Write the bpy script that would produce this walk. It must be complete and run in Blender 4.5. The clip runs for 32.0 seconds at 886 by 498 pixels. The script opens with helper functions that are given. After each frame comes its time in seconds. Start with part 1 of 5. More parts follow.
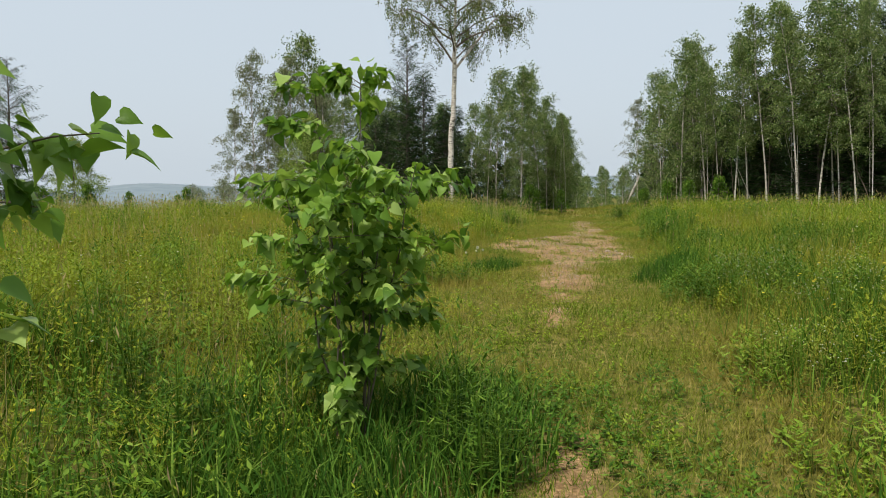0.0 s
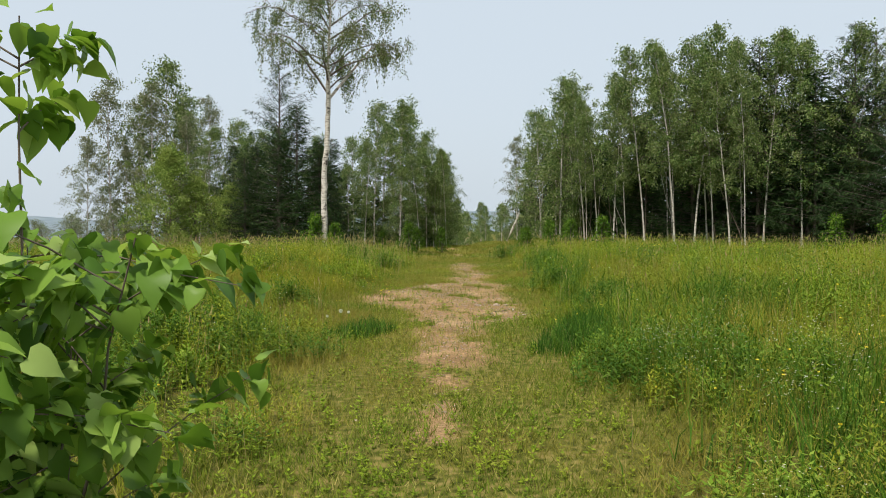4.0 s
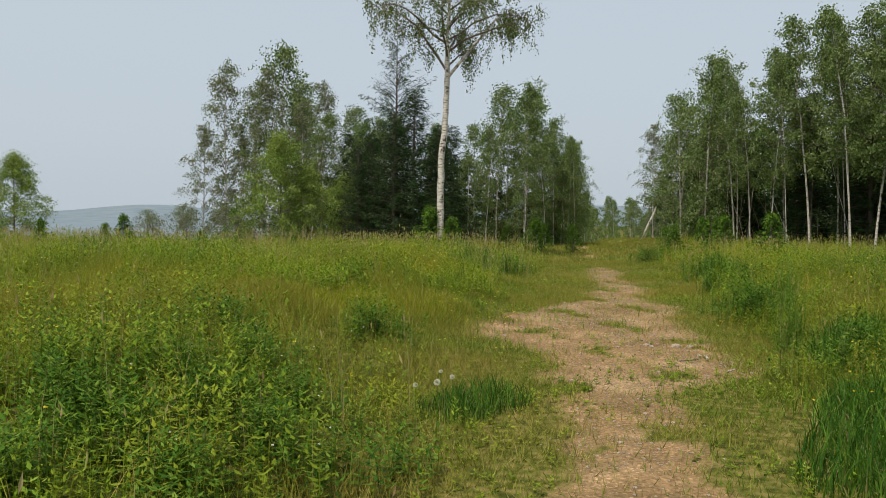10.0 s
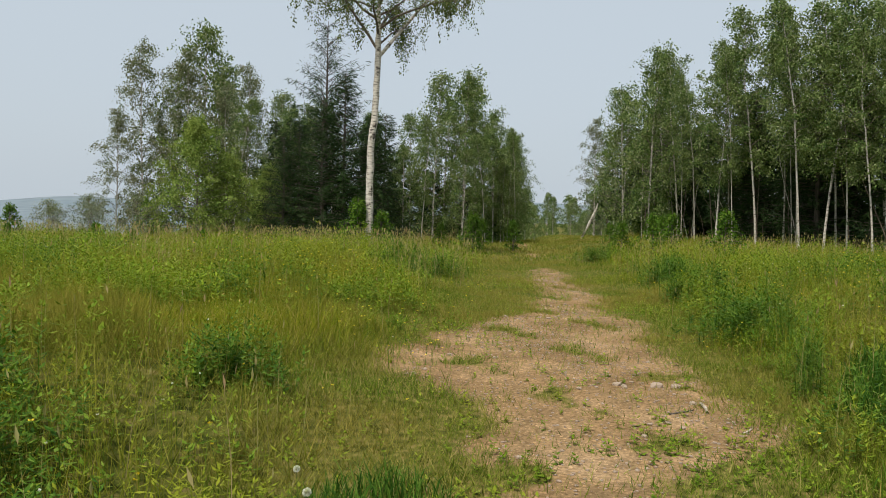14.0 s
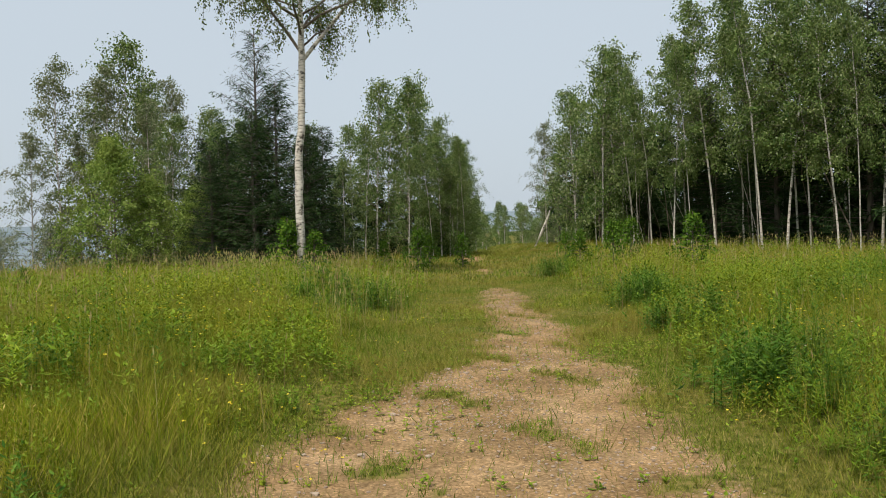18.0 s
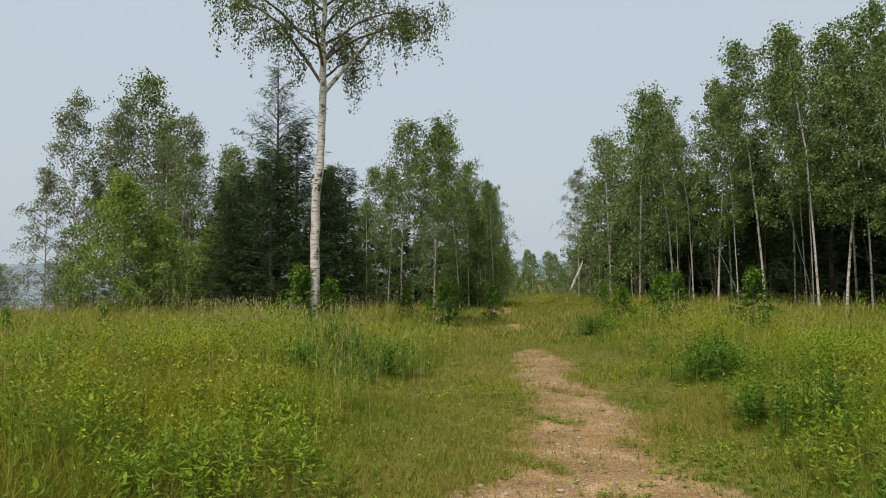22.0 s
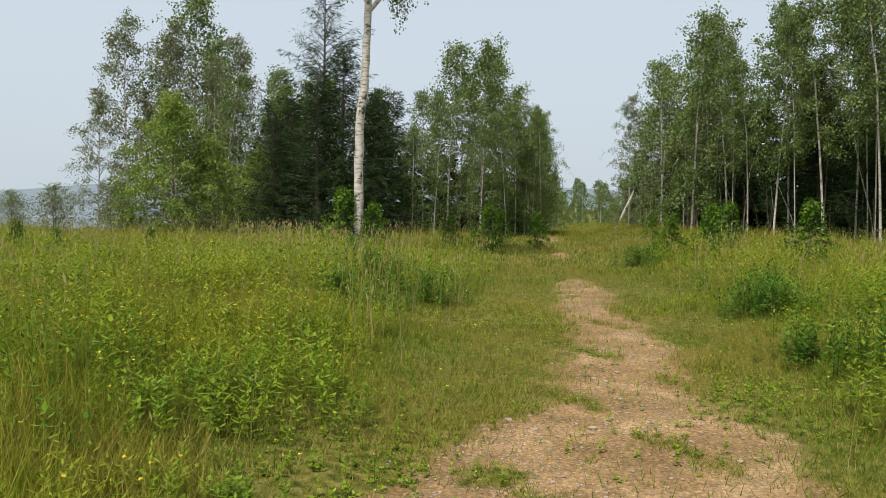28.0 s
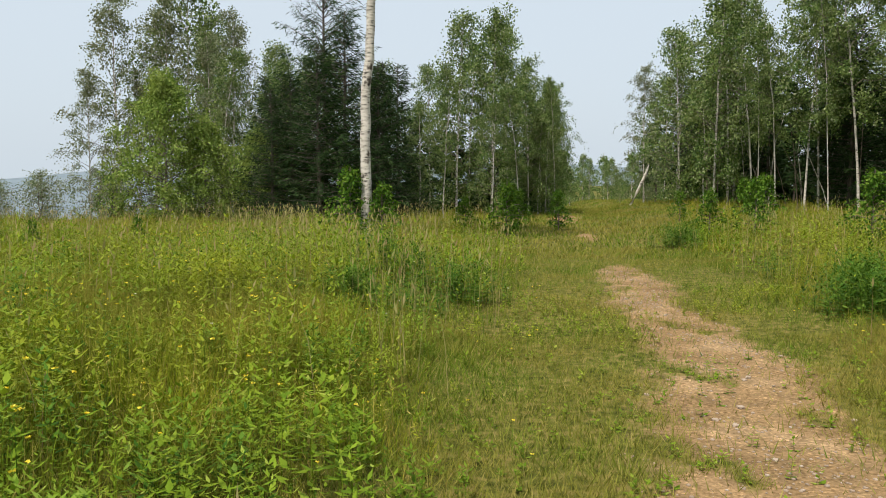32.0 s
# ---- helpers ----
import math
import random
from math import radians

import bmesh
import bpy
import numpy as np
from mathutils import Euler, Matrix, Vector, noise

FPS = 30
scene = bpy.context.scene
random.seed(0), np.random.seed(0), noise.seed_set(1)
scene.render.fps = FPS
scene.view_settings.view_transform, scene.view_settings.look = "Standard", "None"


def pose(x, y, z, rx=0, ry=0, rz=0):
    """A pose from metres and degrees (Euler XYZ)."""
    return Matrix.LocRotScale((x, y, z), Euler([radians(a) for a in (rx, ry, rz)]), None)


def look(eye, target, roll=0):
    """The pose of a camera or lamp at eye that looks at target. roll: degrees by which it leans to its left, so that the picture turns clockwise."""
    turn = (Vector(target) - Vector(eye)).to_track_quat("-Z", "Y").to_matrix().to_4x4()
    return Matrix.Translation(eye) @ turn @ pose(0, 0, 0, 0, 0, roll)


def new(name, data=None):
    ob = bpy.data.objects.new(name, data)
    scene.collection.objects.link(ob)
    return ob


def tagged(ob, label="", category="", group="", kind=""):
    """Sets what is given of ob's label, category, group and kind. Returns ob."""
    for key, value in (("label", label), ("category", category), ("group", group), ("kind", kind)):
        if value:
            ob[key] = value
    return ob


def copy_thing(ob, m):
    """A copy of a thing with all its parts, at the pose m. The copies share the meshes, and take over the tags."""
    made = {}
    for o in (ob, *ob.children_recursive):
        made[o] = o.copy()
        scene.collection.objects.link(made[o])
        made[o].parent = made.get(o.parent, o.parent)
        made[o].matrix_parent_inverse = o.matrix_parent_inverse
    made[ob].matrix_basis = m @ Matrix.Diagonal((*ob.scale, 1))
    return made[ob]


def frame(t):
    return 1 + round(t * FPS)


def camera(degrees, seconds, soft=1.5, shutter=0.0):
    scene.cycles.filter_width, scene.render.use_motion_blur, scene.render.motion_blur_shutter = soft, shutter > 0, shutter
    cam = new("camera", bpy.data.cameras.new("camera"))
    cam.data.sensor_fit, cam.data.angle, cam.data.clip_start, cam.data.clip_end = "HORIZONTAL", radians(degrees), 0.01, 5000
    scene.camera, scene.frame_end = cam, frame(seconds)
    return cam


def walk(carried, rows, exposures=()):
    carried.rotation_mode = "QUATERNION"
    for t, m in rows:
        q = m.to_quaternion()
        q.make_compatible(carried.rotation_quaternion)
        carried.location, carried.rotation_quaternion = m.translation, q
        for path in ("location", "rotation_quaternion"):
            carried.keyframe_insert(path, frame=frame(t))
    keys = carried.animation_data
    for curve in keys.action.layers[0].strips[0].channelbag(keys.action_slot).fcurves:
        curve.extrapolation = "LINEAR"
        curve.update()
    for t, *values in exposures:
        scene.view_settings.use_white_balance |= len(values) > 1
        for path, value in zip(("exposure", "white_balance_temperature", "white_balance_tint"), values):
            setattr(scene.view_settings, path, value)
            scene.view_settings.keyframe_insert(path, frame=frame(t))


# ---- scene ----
cam = camera(58.7, 32.0, soft=0.95)
PATH = [
    (0, (0.089, 0.185, 1.555), (0.125, 10.160, 0.857), -0.35),
    (0.5, (0.106, 0.498, 1.588), (0.365, 10.458, 0.736), -0.60),
    (1, (0.042, 0.766, 1.614), (0.651, 10.702, 0.666), -0.65),
    (1.5, (0.123, 1.012, 1.626), (1.261, 10.901, 0.668), -0.30),
    (2, (0.245, 1.259, 1.647), (1.884, 11.091, 0.843), 0.68),
    (2.5, (0.225, 1.479, 1.666), (2.193, 11.260, 0.984), 1.38),
    (3, (0.268, 1.732, 1.668), (2.232, 11.526, 1.207), 0.96),
    (3.5, (0.310, 1.993, 1.719), (2.088, 11.831, 1.490), 0.51),
    (5.5, (0.679, 3.501, 1.738), (1.180, 13.474, 1.214), -2.05),
    (6, (0.743, 3.800, 1.751), (0.675, 13.784, 1.191), -2.11),
    (6.5, (0.795, 4.107, 1.768), (0.323, 14.080, 1.202), -1.94),
    (7, (0.795, 4.417, 1.785), (0.378, 14.391, 1.201), -1.13),
    (7.5, (0.770, 4.707, 1.800), (0.410, 14.684, 1.224), -0.69),
    (8, (0.747, 4.999, 1.808), (0.448, 14.977, 1.223), -0.57),
    (8.5, (0.713, 5.304, 1.814), (0.526, 15.285, 1.220), -0.10),
    (9, (0.677, 5.613, 1.821), (0.280, 15.592, 1.309), -0.14),
    (9.5, (0.653, 5.919, 1.828), (0.231, 15.900, 1.382), -0.20),
    (10, (0.628, 6.233, 1.821), (0.646, 16.226, 1.459), 0.71),
    (10.5, (0.615, 6.548, 1.809), (0.962, 16.535, 1.453), 1.41),
    (11, (0.623, 6.860, 1.797), (1.115, 16.843, 1.479), 1.08),
    (11.5, (0.640, 7.160, 1.792), (1.445, 17.126, 1.646), 1.06),
    (12, (0.685, 7.461, 1.786), (1.897, 17.388, 1.759), 1.47),
    (12.5, (0.768, 7.767, 1.784), (2.250, 17.656, 1.864), 1.72),
    (13, (0.854, 8.068, 1.780), (2.437, 17.942, 1.850), 2.48),
    (13.5, (0.932, 8.372, 1.771), (1.974, 18.315, 1.552), 2.75),
    (15.5, (1.188, 9.580, 1.921), (1.775, 19.548, 1.389), 0.31),
    (16, (1.362, 9.845, 1.926), (2.568, 19.765, 1.550), 0.98),
    (16.5, (1.443, 10.135, 1.908), (3.139, 19.987, 1.648), 1.43),
    (17, (1.462, 10.450, 1.905), (3.076, 20.313, 1.553), 0.76),
    (17.5, (1.499, 10.766, 1.916), (2.873, 20.664, 1.527), -0.82),
    (18, (1.507, 11.076, 1.911), (2.877, 20.979, 1.660), -1.45),
    (18.5, (1.510, 11.390, 1.929), (2.670, 21.320, 1.747), -1.95),
    (19, (1.593, 11.676, 1.933), (2.499, 21.633, 1.761), -2.13),
    (19.5, (1.684, 11.965, 1.957), (2.785, 21.904, 1.914), -1.96),
    (20, (1.694, 12.259, 1.947), (2.847, 22.192, 1.971), -1.62),
    (20.5, (1.734, 12.558, 1.948), (2.533, 22.526, 2.019), -1.70),
    (21, (1.794, 12.822, 1.968), (2.564, 22.791, 2.118), -1.38),
    (21.5, (1.766, 13.041, 1.989), (2.775, 22.986, 2.254), -0.43),
    (22, (1.745, 13.175, 2.001), (2.789, 23.115, 2.344), 0.01),
    (22.5, (1.780, 13.225, 2.002), (2.578, 23.190, 2.234), 0.37),
    (23, (1.811, 13.262, 2.009), (2.244, 23.252, 1.910), 0.15),
    (23.5, (1.823, 13.288, 2.009), (2.053, 23.274, 1.523), -0.22),
    (24, (1.825, 13.291, 1.998), (2.048, 23.262, 1.262), -0.53),
    (24.5, (1.827, 13.279, 1.998), (2.125, 23.238, 1.144), -0.61),
    (25, (1.824, 13.260, 2.000), (2.225, 23.212, 1.114), -0.64),
    (25.5, (1.816, 13.239, 1.998), (2.340, 23.187, 1.123), -0.46),
    (27.5, (1.906, 13.397, 2.014), (2.393, 23.376, 1.588), 0.18),
    (28, (1.890, 13.467, 1.988), (2.324, 23.440, 1.400), 1.06),
    (28.5, (1.866, 13.574, 1.953), (2.122, 23.532, 1.079), 1.88),
    (29, (1.883, 13.739, 1.951), (1.789, 23.682, 0.894), 1.77),
    (29.5, (1.871, 13.963, 1.984), (1.582, 23.898, 0.885), 1.59),
    (30, (1.778, 14.236, 1.997), (1.361, 24.171, 0.934), 1.54),
    (30.5, (1.734, 14.500, 1.992), (1.099, 24.422, 0.916), 0.87),
    (31, (1.704, 14.789, 2.004), (1.194, 24.727, 1.017), -0.00),
    (31.5, (1.645, 15.079, 2.002), (1.655, 25.040, 1.117), -0.26),
    (32, (1.612, 15.324, 1.981), (2.022, 25.280, 1.135), -0.13),
]
EXPOSURES = [(0, 0.0), (1, 0.08), (2, 0.16), (3.2, 0.12), (5.5, 0.02), (8.5, 0.0), (10, -0.2), (11, -0.09), (12, -0.15), (13, -0.22), (14.5, -0.1), (16, -0.06), (18, -0.08), (20, -0.05), (21, -0.08), (22, -0.2), (23, -0.16), (24, 0.01), (25, 0.07), (27.5, 0.0), (29, 0.05), (30.5, 0.07), (32, 0.12)]
walk(cam, [(t, look(eye, target, roll)) for t, eye, target, roll in PATH], EXPOSURES)

# ---- world, sun ----
world = bpy.data.worlds.new("hazy_sky")
scene.world = world
world.use_nodes = True
wn, wl = world.node_tree.nodes, world.node_tree.links
wn.clear()
SUN_UP, SUN_TURN = 60.0, 215.0
sky = wn.new("ShaderNodeTexSky")
sky.sky_type = "NISHITA"
sky.sun_disc = False
sky.sun_elevation, sky.sun_rotation = radians(SUN_UP), radians(SUN_TURN)
sky.dust_density, sky.air_density, sky.ozone_density = 6.0, 1.0, 1.0
sky_bg = wn.new("ShaderNodeBackground")
sky_bg.inputs["Strength"].default_value = 0.09
haze_bg = wn.new("ShaderNodeBackground")          # even layer of high haze under the sky
haze_bg.inputs["Color"].default_value = (0.59, 0.665, 0.73, 1)
haze_bg.inputs["Strength"].default_value = 1.34
both = wn.new("ShaderNodeMixShader")
both.inputs[0].default_value = 0.72
wout = wn.new("ShaderNodeOutputWorld")
wl.new(sky.outputs["Color"], sky_bg.inputs["Color"])
wl.new(sky_bg.outputs[0], both.inputs[1])
wl.new(haze_bg.outputs[0], both.inputs[2])
wl.new(both.outputs[0], wout.inputs["Surface"])
sun = new("sun", bpy.data.lights.new("sun", "SUN"))
sun.data.energy, sun.data.angle, sun.data.color = 4.1, radians(5), (1.0, 0.94, 0.84)
# sky's sun_rotation turns clockwise from +y seen from above
sun_from = Vector((math.sin(radians(SUN_TURN)) * math.cos(radians(SUN_UP)), math.cos(radians(SUN_TURN)) * math.cos(radians(SUN_UP)), math.sin(radians(SUN_UP))))
sun.matrix_world = look(sun_from * 50, (0, 0, 0))


# ---- materials ----
def material(name, rough=0.8):
    m = bpy.data.materials.new(name)
    m.use_nodes = True
    nt = m.node_tree
    b = nt.nodes["Principled BSDF"]
    b.inputs["Roughness"].default_value = rough
    return m, nt, b


def ramp(nt, fac, stops):
    r = nt.nodes.new("ShaderNodeValToRGB")
    e = r.color_ramp.elements
    while len(e) < len(stops):
        e.new(0.5)
    for el, (p, c) in zip(e, stops):
        el.position, el.color = p, (*c, 1)
    nt.links.new(fac, r.inputs[0])
    return r.outputs[0]


def noise_tex(nt, scale, detail=4, stretch=None, coord="Object"):
    tc = nt.nodes.new("ShaderNodeTexCoord")
    out = tc.outputs[coord]
    if stretch:
        mp = nt.nodes.new("ShaderNodeMapping")
        mp.inputs["Scale"].default_value = stretch
        nt.links.new(out, mp.inputs[0])
        out = mp.outputs[0]
    n = nt.nodes.new("ShaderNodeTexNoise")
    n.inputs["Scale"].default_value, n.inputs["Detail"].default_value = scale, detail
    nt.links.new(out, n.inputs["Vector"])
    return n.outputs["Fac"]


def mixed(nt, fac, a, b, blend="MIX"):
    mx = nt.nodes.new("ShaderNodeMix")
    mx.data_type, mx.blend_type = "RGBA", blend
    for sock, v in ((mx.inputs[0], fac), (mx.inputs[6], a), (mx.inputs[7], b)):
        if isinstance(v, bpy.types.NodeSocket):
            nt.links.new(v, sock)
        else:
            sock.default_value = v if isinstance(v, (int, float)) else (*v, 1)
    return mx.outputs[2]


def bump(nt, b, height, strength=0.4, dist=0.02):
    n = nt.nodes.new("ShaderNodeBump")
    n.inputs["Strength"].default_value, n.inputs["Distance"].default_value = strength, dist
    nt.links.new(height, n.inputs["Height"])
    nt.links.new(n.outputs[0], b.inputs["Normal"])


def foliage(name, stops, patch=((0.5, 0.5, 0.5), 0.0, 1.0), see_through=0.35, rough=0.6, by="island", gloss=0.12, deep=((0.05, 0.1, 0.01), 0.0, 1.0)):
    """Leaf or blade: each piece takes its own tone from stops; patch and deep = (tint, amount, scale) vary it over metres."""
    m, nt, b = material(name, rough)
    if by == "island":
        rnd = nt.nodes.new("ShaderNodeNewGeometry").outputs["Random Per Island"]
    else:
        rnd = nt.nodes.new("ShaderNodeObjectInfo").outputs["Random"]
    col = ramp(nt, rnd, stops)
    for tint, amount, scale in (patch, deep):
        if amount > 0:
            f = ramp(nt, noise_tex(nt, scale, 3), [(0.42, (0, 0, 0)), (0.62, (amount,) * 3)])
            col = mixed(nt, f, col, tint)
    nt.links.new(col, b.inputs["Base Color"])
    b.inputs["Specular IOR Level"].default_value = gloss
    tr = nt.nodes.new("ShaderNodeBsdfTranslucent")
    warm = mixed(nt, 1.0, col, (1.0, 1.0, 0.55), "MULTIPLY")
    nt.links.new(warm, tr.inputs[0])
    mx = nt.nodes.new("ShaderNodeMixShader")
    mx.inputs[0].default_value = see_through
    nt.links.new(b.outputs[0], mx.inputs[1])
    nt.links.new(tr.outputs[0], mx.inputs[2])
    nt.links.new(mx.outputs[0], nt.nodes["Material Output"].inputs[0])
    return m


# ground: bare pinkish gravel where the path is worn, thatch elsewhere, darker under the tall grass
M_GROUND, nt, b = material("meadow_ground", 1.0)
b.inputs["Specular IOR Level"].default_value = 0.03
at = nt.nodes.new("ShaderNodeAttribute")
at.attribute_name = "bare"
dirt = ramp(nt, noise_tex(nt, 1.7, 6), [(0.3, (0.18, 0.117, 0.058)), (0.5, (0.265, 0.174, 0.088)), (0.7, (0.35, 0.242, 0.136))])
dirt = mixed(nt, ramp(nt, noise_tex(nt, 5.5, 7), [(0.44, (0, 0, 0)), (0.62, (0.5, 0.5, 0.5))]), dirt, (0.16, 0.112, 0.06))
vor = nt.nodes.new("ShaderNodeTexVoronoi")
vor.inputs["Scale"].default_value = 62
vor.inputs["Randomness"].default_value = 1.0
tcv = nt.nodes.new("ShaderNodeTexCoord")
nt.links.new(tcv.outputs["Object"], vor.inputs["Vector"])
sepv = nt.nodes.new("ShaderNodeSeparateColor")
nt.links.new(vor.outputs["Color"], sepv.inputs[0])
pebble = ramp(nt, sepv.outputs[0], [(0.0, (0.72, 0.7, 0.66)), (0.3, (0.92, 0.9, 0.88)), (0.8, (1.06, 1.05, 1.04)), (0.9, (1.4, 1.36, 1.32)), (1.0, (1.8, 1.75, 1.7))])
dirt = mixed(nt, 0.7, dirt, pebble, "MULTIPLY")
grit = ramp(nt, noise_tex(nt, 40, 6), [(0.34, (0.7, 0.66, 0.6)), (0.5, (1, 1, 1)), (0.66, (1.25, 1.2, 1.15))])
dirt = mixed(nt, 1.0, dirt, grit, "MULTIPLY")
thatch = ramp(nt, noise_tex(nt, 9, 9), [(0.34, (0.028, 0.038, 0.007)), (0.5, (0.075, 0.085, 0.016)), (0.66, (0.15, 0.125, 0.04))])
trod = nt.nodes.new("ShaderNodeAttribute")
trod.attribute_name = "trodden"
sward = ramp(nt, noise_tex(nt, 14, 9), [(0.34, (0.045, 0.052, 0.011)), (0.5, (0.11, 0.108, 0.023)), (0.66, (0.21, 0.162, 0.056))])
thatch = mixed(nt, trod.outputs["Fac"], thatch, sward)
edge = nt.nodes.new("ShaderNodeMath")
edge.operation = "MULTIPLY_ADD"
nt.links.new(mixed(nt, 0.45, noise_tex(nt, 9, 5), noise_tex(nt, 34, 4)), edge.inputs[0])
edge.inputs[1].default_value = 0.9
nt.links.new(at.outputs["Fac"], edge.inputs[2])
fac = ramp(nt, edge.outputs[0], [(0.58, (0, 0, 0)), (0.92, (1, 1, 1))])
nt.links.new(mixed(nt, fac, thatch, dirt), b.inputs["Base Color"])
bump(nt, b, noise_tex(nt, 50, 5), 0.35, 0.008)

M_STONE, nt, b = material("path_stone", 0.9)
r = nt.nodes.new("ShaderNodeNewGeometry").outputs["Random Per Island"]
nt.links.new(mixed(nt, 0.5, ramp(nt, r, [(0.0, (0.17, 0.115, 0.07)), (0.6, (0.30, 0.215, 0.145)), (0.95, (0.36, 0.28, 0.205)), (1.0, (0.44, 0.39, 0.33))]),
                   ramp(nt, noise_tex(nt, 60, 4), [(0.3, (0.21, 0.15, 0.10)), (0.7, (0.46, 0.37, 0.29))])), b.inputs["Base Color"])

M_MEADOW = foliage("meadow_blades", [(0.0, (0.10, 0.155, 0.007)), (0.3, (0.185, 0.23, 0.010)), (0.6, (0.28, 0.30, 0.02)), (0.82, (0.385, 0.33, 0.05)), (1.0, (0.50, 0.38, 0.12))],
                   ((0.31, 0.25, 0.055), 0.6, 0.45), 0.2, gloss=0.06, deep=((0.07, 0.14, 0.010), 0.35, 0.9))
M_TURF = foliage("turf_blades", [(0.0, (0.06, 0.115, 0.008)), (0.4, (0.125, 0.195, 0.016)), (0.75, (0.21, 0.24, 0.03)), (1.0, (0.38, 0.32, 0.11))], ((0.32, 0.24, 0.06), 0.55, 0.6), 0.2, gloss=0.06)
M_LUSH = foliage("lush_blades", [(0.0, (0.035, 0.09, 0.009)), (0.6, (0.08, 0.165, 0.016)), (1.0, (0.17, 0.26, 0.036))], see_through=0.25, gloss=0.06)
# darker than the lush blades: shade inside a dense tuft is put into the colour
M_SHADED_TUFT = foliage("shaded_tuft_blades", [(0.0, (0.022, 0.07, 0.008)), (0.6, (0.055, 0.13, 0.014)), (1.0, (0.13, 0.23, 0.03))], see_through=0.2, gloss=0.06)
M_SEED = foliage("seed_heads", [(0.0, (0.30, 0.29, 0.10)), (0.7, (0.40, 0.33, 0.15)), (1.0, (0.36, 0.24, 0.14))], see_through=0.3)
M_WEED = foliage("weed_leaves", [(0.0, (0.105, 0.18, 0.012)), (0.5, (0.175, 0.26, 0.018)), (0.9, (0.25, 0.33, 0.03)), (1.0, (0.33, 0.39, 0.07))], ((0.28, 0.28, 0.025), 0.6, 0.5), 0.25, gloss=0.05, deep=((0.07, 0.14, 0.010), 0.5, 1.1))
M_BROAD = foliage("broad_weed_leaves", [(0.0, (0.11, 0.19, 0.016)), (0.5, (0.165, 0.26, 0.024)), (1.0, (0.24, 0.33, 0.05))], see_through=0.25, gloss=0.05)
M_YELLOW = foliage("yellow_petals", [(0.0, (0.78, 0.58, 0.03)), (1.0, (0.86, 0.72, 0.10))], see_through=0.3)
M_WHITE = foliage("white_petals", [(0.0, (0.62, 0.64, 0.52)), (1.0, (0.78, 0.78, 0.70))], see_through=0.3)
# the palest stops put scattered leaf highlights into the birch colour
M_BIRCH_LEAF = foliage("birch_leaves", [(0.0, (0.035, 0.075, 0.018)), (0.4, (0.085, 0.155, 0.034)), (0.7, (0.185, 0.275, 0.068)), (0.9, (0.29, 0.355, 0.14)), (1.0, (0.46, 0.50, 0.32))], ((0.20, 0.22, 0.075), 0.4, 0.5), 0.28, 0.5, gloss=0.15)
M_LONE_LEAF = foliage("lone_birch_leaves", [(0.0, (0.05, 0.09, 0.02)), (0.5, (0.105, 0.165, 0.04)), (0.85, (0.19, 0.24, 0.08)), (1.0, (0.34, 0.34, 0.17))], ((0.17, 0.155, 0.05), 0.35, 0.8), 0.3, 0.45)
M_GREY_LEAF = foliage("silvery_leaves", [(0.0, (0.08, 0.12, 0.05)), (0.5, (0.165, 0.205, 0.10)), (1.0, (0.36, 0.38, 0.27))], ((0.2, 0.17, 0.1), 0.4, 0.6), 0.35, 0.4)
M_BRIGHT_LEAF = foliage("bright_leaves", [(0.0, (0.09, 0.16, 0.026)), (0.5, (0.19, 0.285, 0.052)), (1.0, (0.36, 0.45, 0.13))], ((0.25, 0.26, 0.06), 0.35, 0.9), 0.3)
M_SHRUB_LEAF = foliage("shrub_leaves", [(0.0, (0.07, 0.155, 0.022)), (0.4, (0.165, 0.295, 0.04)), (0.8, (0.28, 0.42, 0.075)), (1.0, (0.38, 0.50, 0.15))], see_through=0.42, rough=0.4, by="object", gloss=0.16)
M_SHRUB_REST = foliage("shrub_foliage", [(0.0, (0.07, 0.155, 0.022)), (0.4, (0.165, 0.295, 0.04)), (0.8, (0.28, 0.42, 0.075)), (1.0, (0.38, 0.50, 0.15))], see_through=0.42, rough=0.4, gloss=0.16)
M_NEEDLE = foliage("conifer_needles", [(0.0, (0.012, 0.028, 0.008)), (0.6, (0.026, 0.056, 0.014)), (1.0, (0.055, 0.095, 0.025))], see_through=0.12)
M_LARCH = foliage("larch_needles", [(0.0, (0.014, 0.032, 0.010)), (0.6, (0.03, 0.062, 0.018)), (1.0, (0.06, 0.10, 0.032))], see_through=0.12)

M_BIRCH_BARK, nt, b = material("birch_bark", 0.75)
marks = ramp(nt, noise_tex(nt, 1.0, 6, (7, 7, 22)), [(0.33, (0.07, 0.06, 0.05)), (0.42, (0.40, 0.36, 0.30)), (0.6, (0.60, 0.55, 0.48))])
knots = ramp(nt, noise_tex(nt, 3.0, 4, (1.5, 1.5, 1.2)), [(0.31, (0.12, 0.10, 0.08)), (0.40, (1, 1, 1))])
nt.links.new(mixed(nt, 1.0, marks, knots, "MULTIPLY"), b.inputs["Base Color"])
bump(nt, b, noise_tex(nt, 6, 5, (1, 1, 4)), 0.4, 0.02)
M_DARK_BARK, nt, b = material("dark_bark", 0.9)
nt.links.new(ramp(nt, noise_tex(nt, 4, 5, (3, 3, 0.7)), [(0.3, (0.035, 0.028, 0.022)), (0.7, (0.14, 0.11, 0.085))]), b.inputs["Base Color"])
bump(nt, b, noise_tex(nt, 9, 5, (3, 3, 0.7)), 0.6, 0.02)
M_TWIG, nt, b = material("twig_bark", 0.8)
nt.links.new(ramp(nt, noise_tex(nt, 7, 3), [(0.3, (0.07, 0.05, 0.035)), (0.7, (0.19, 0.15, 0.11))]), b.inputs["Base Color"])
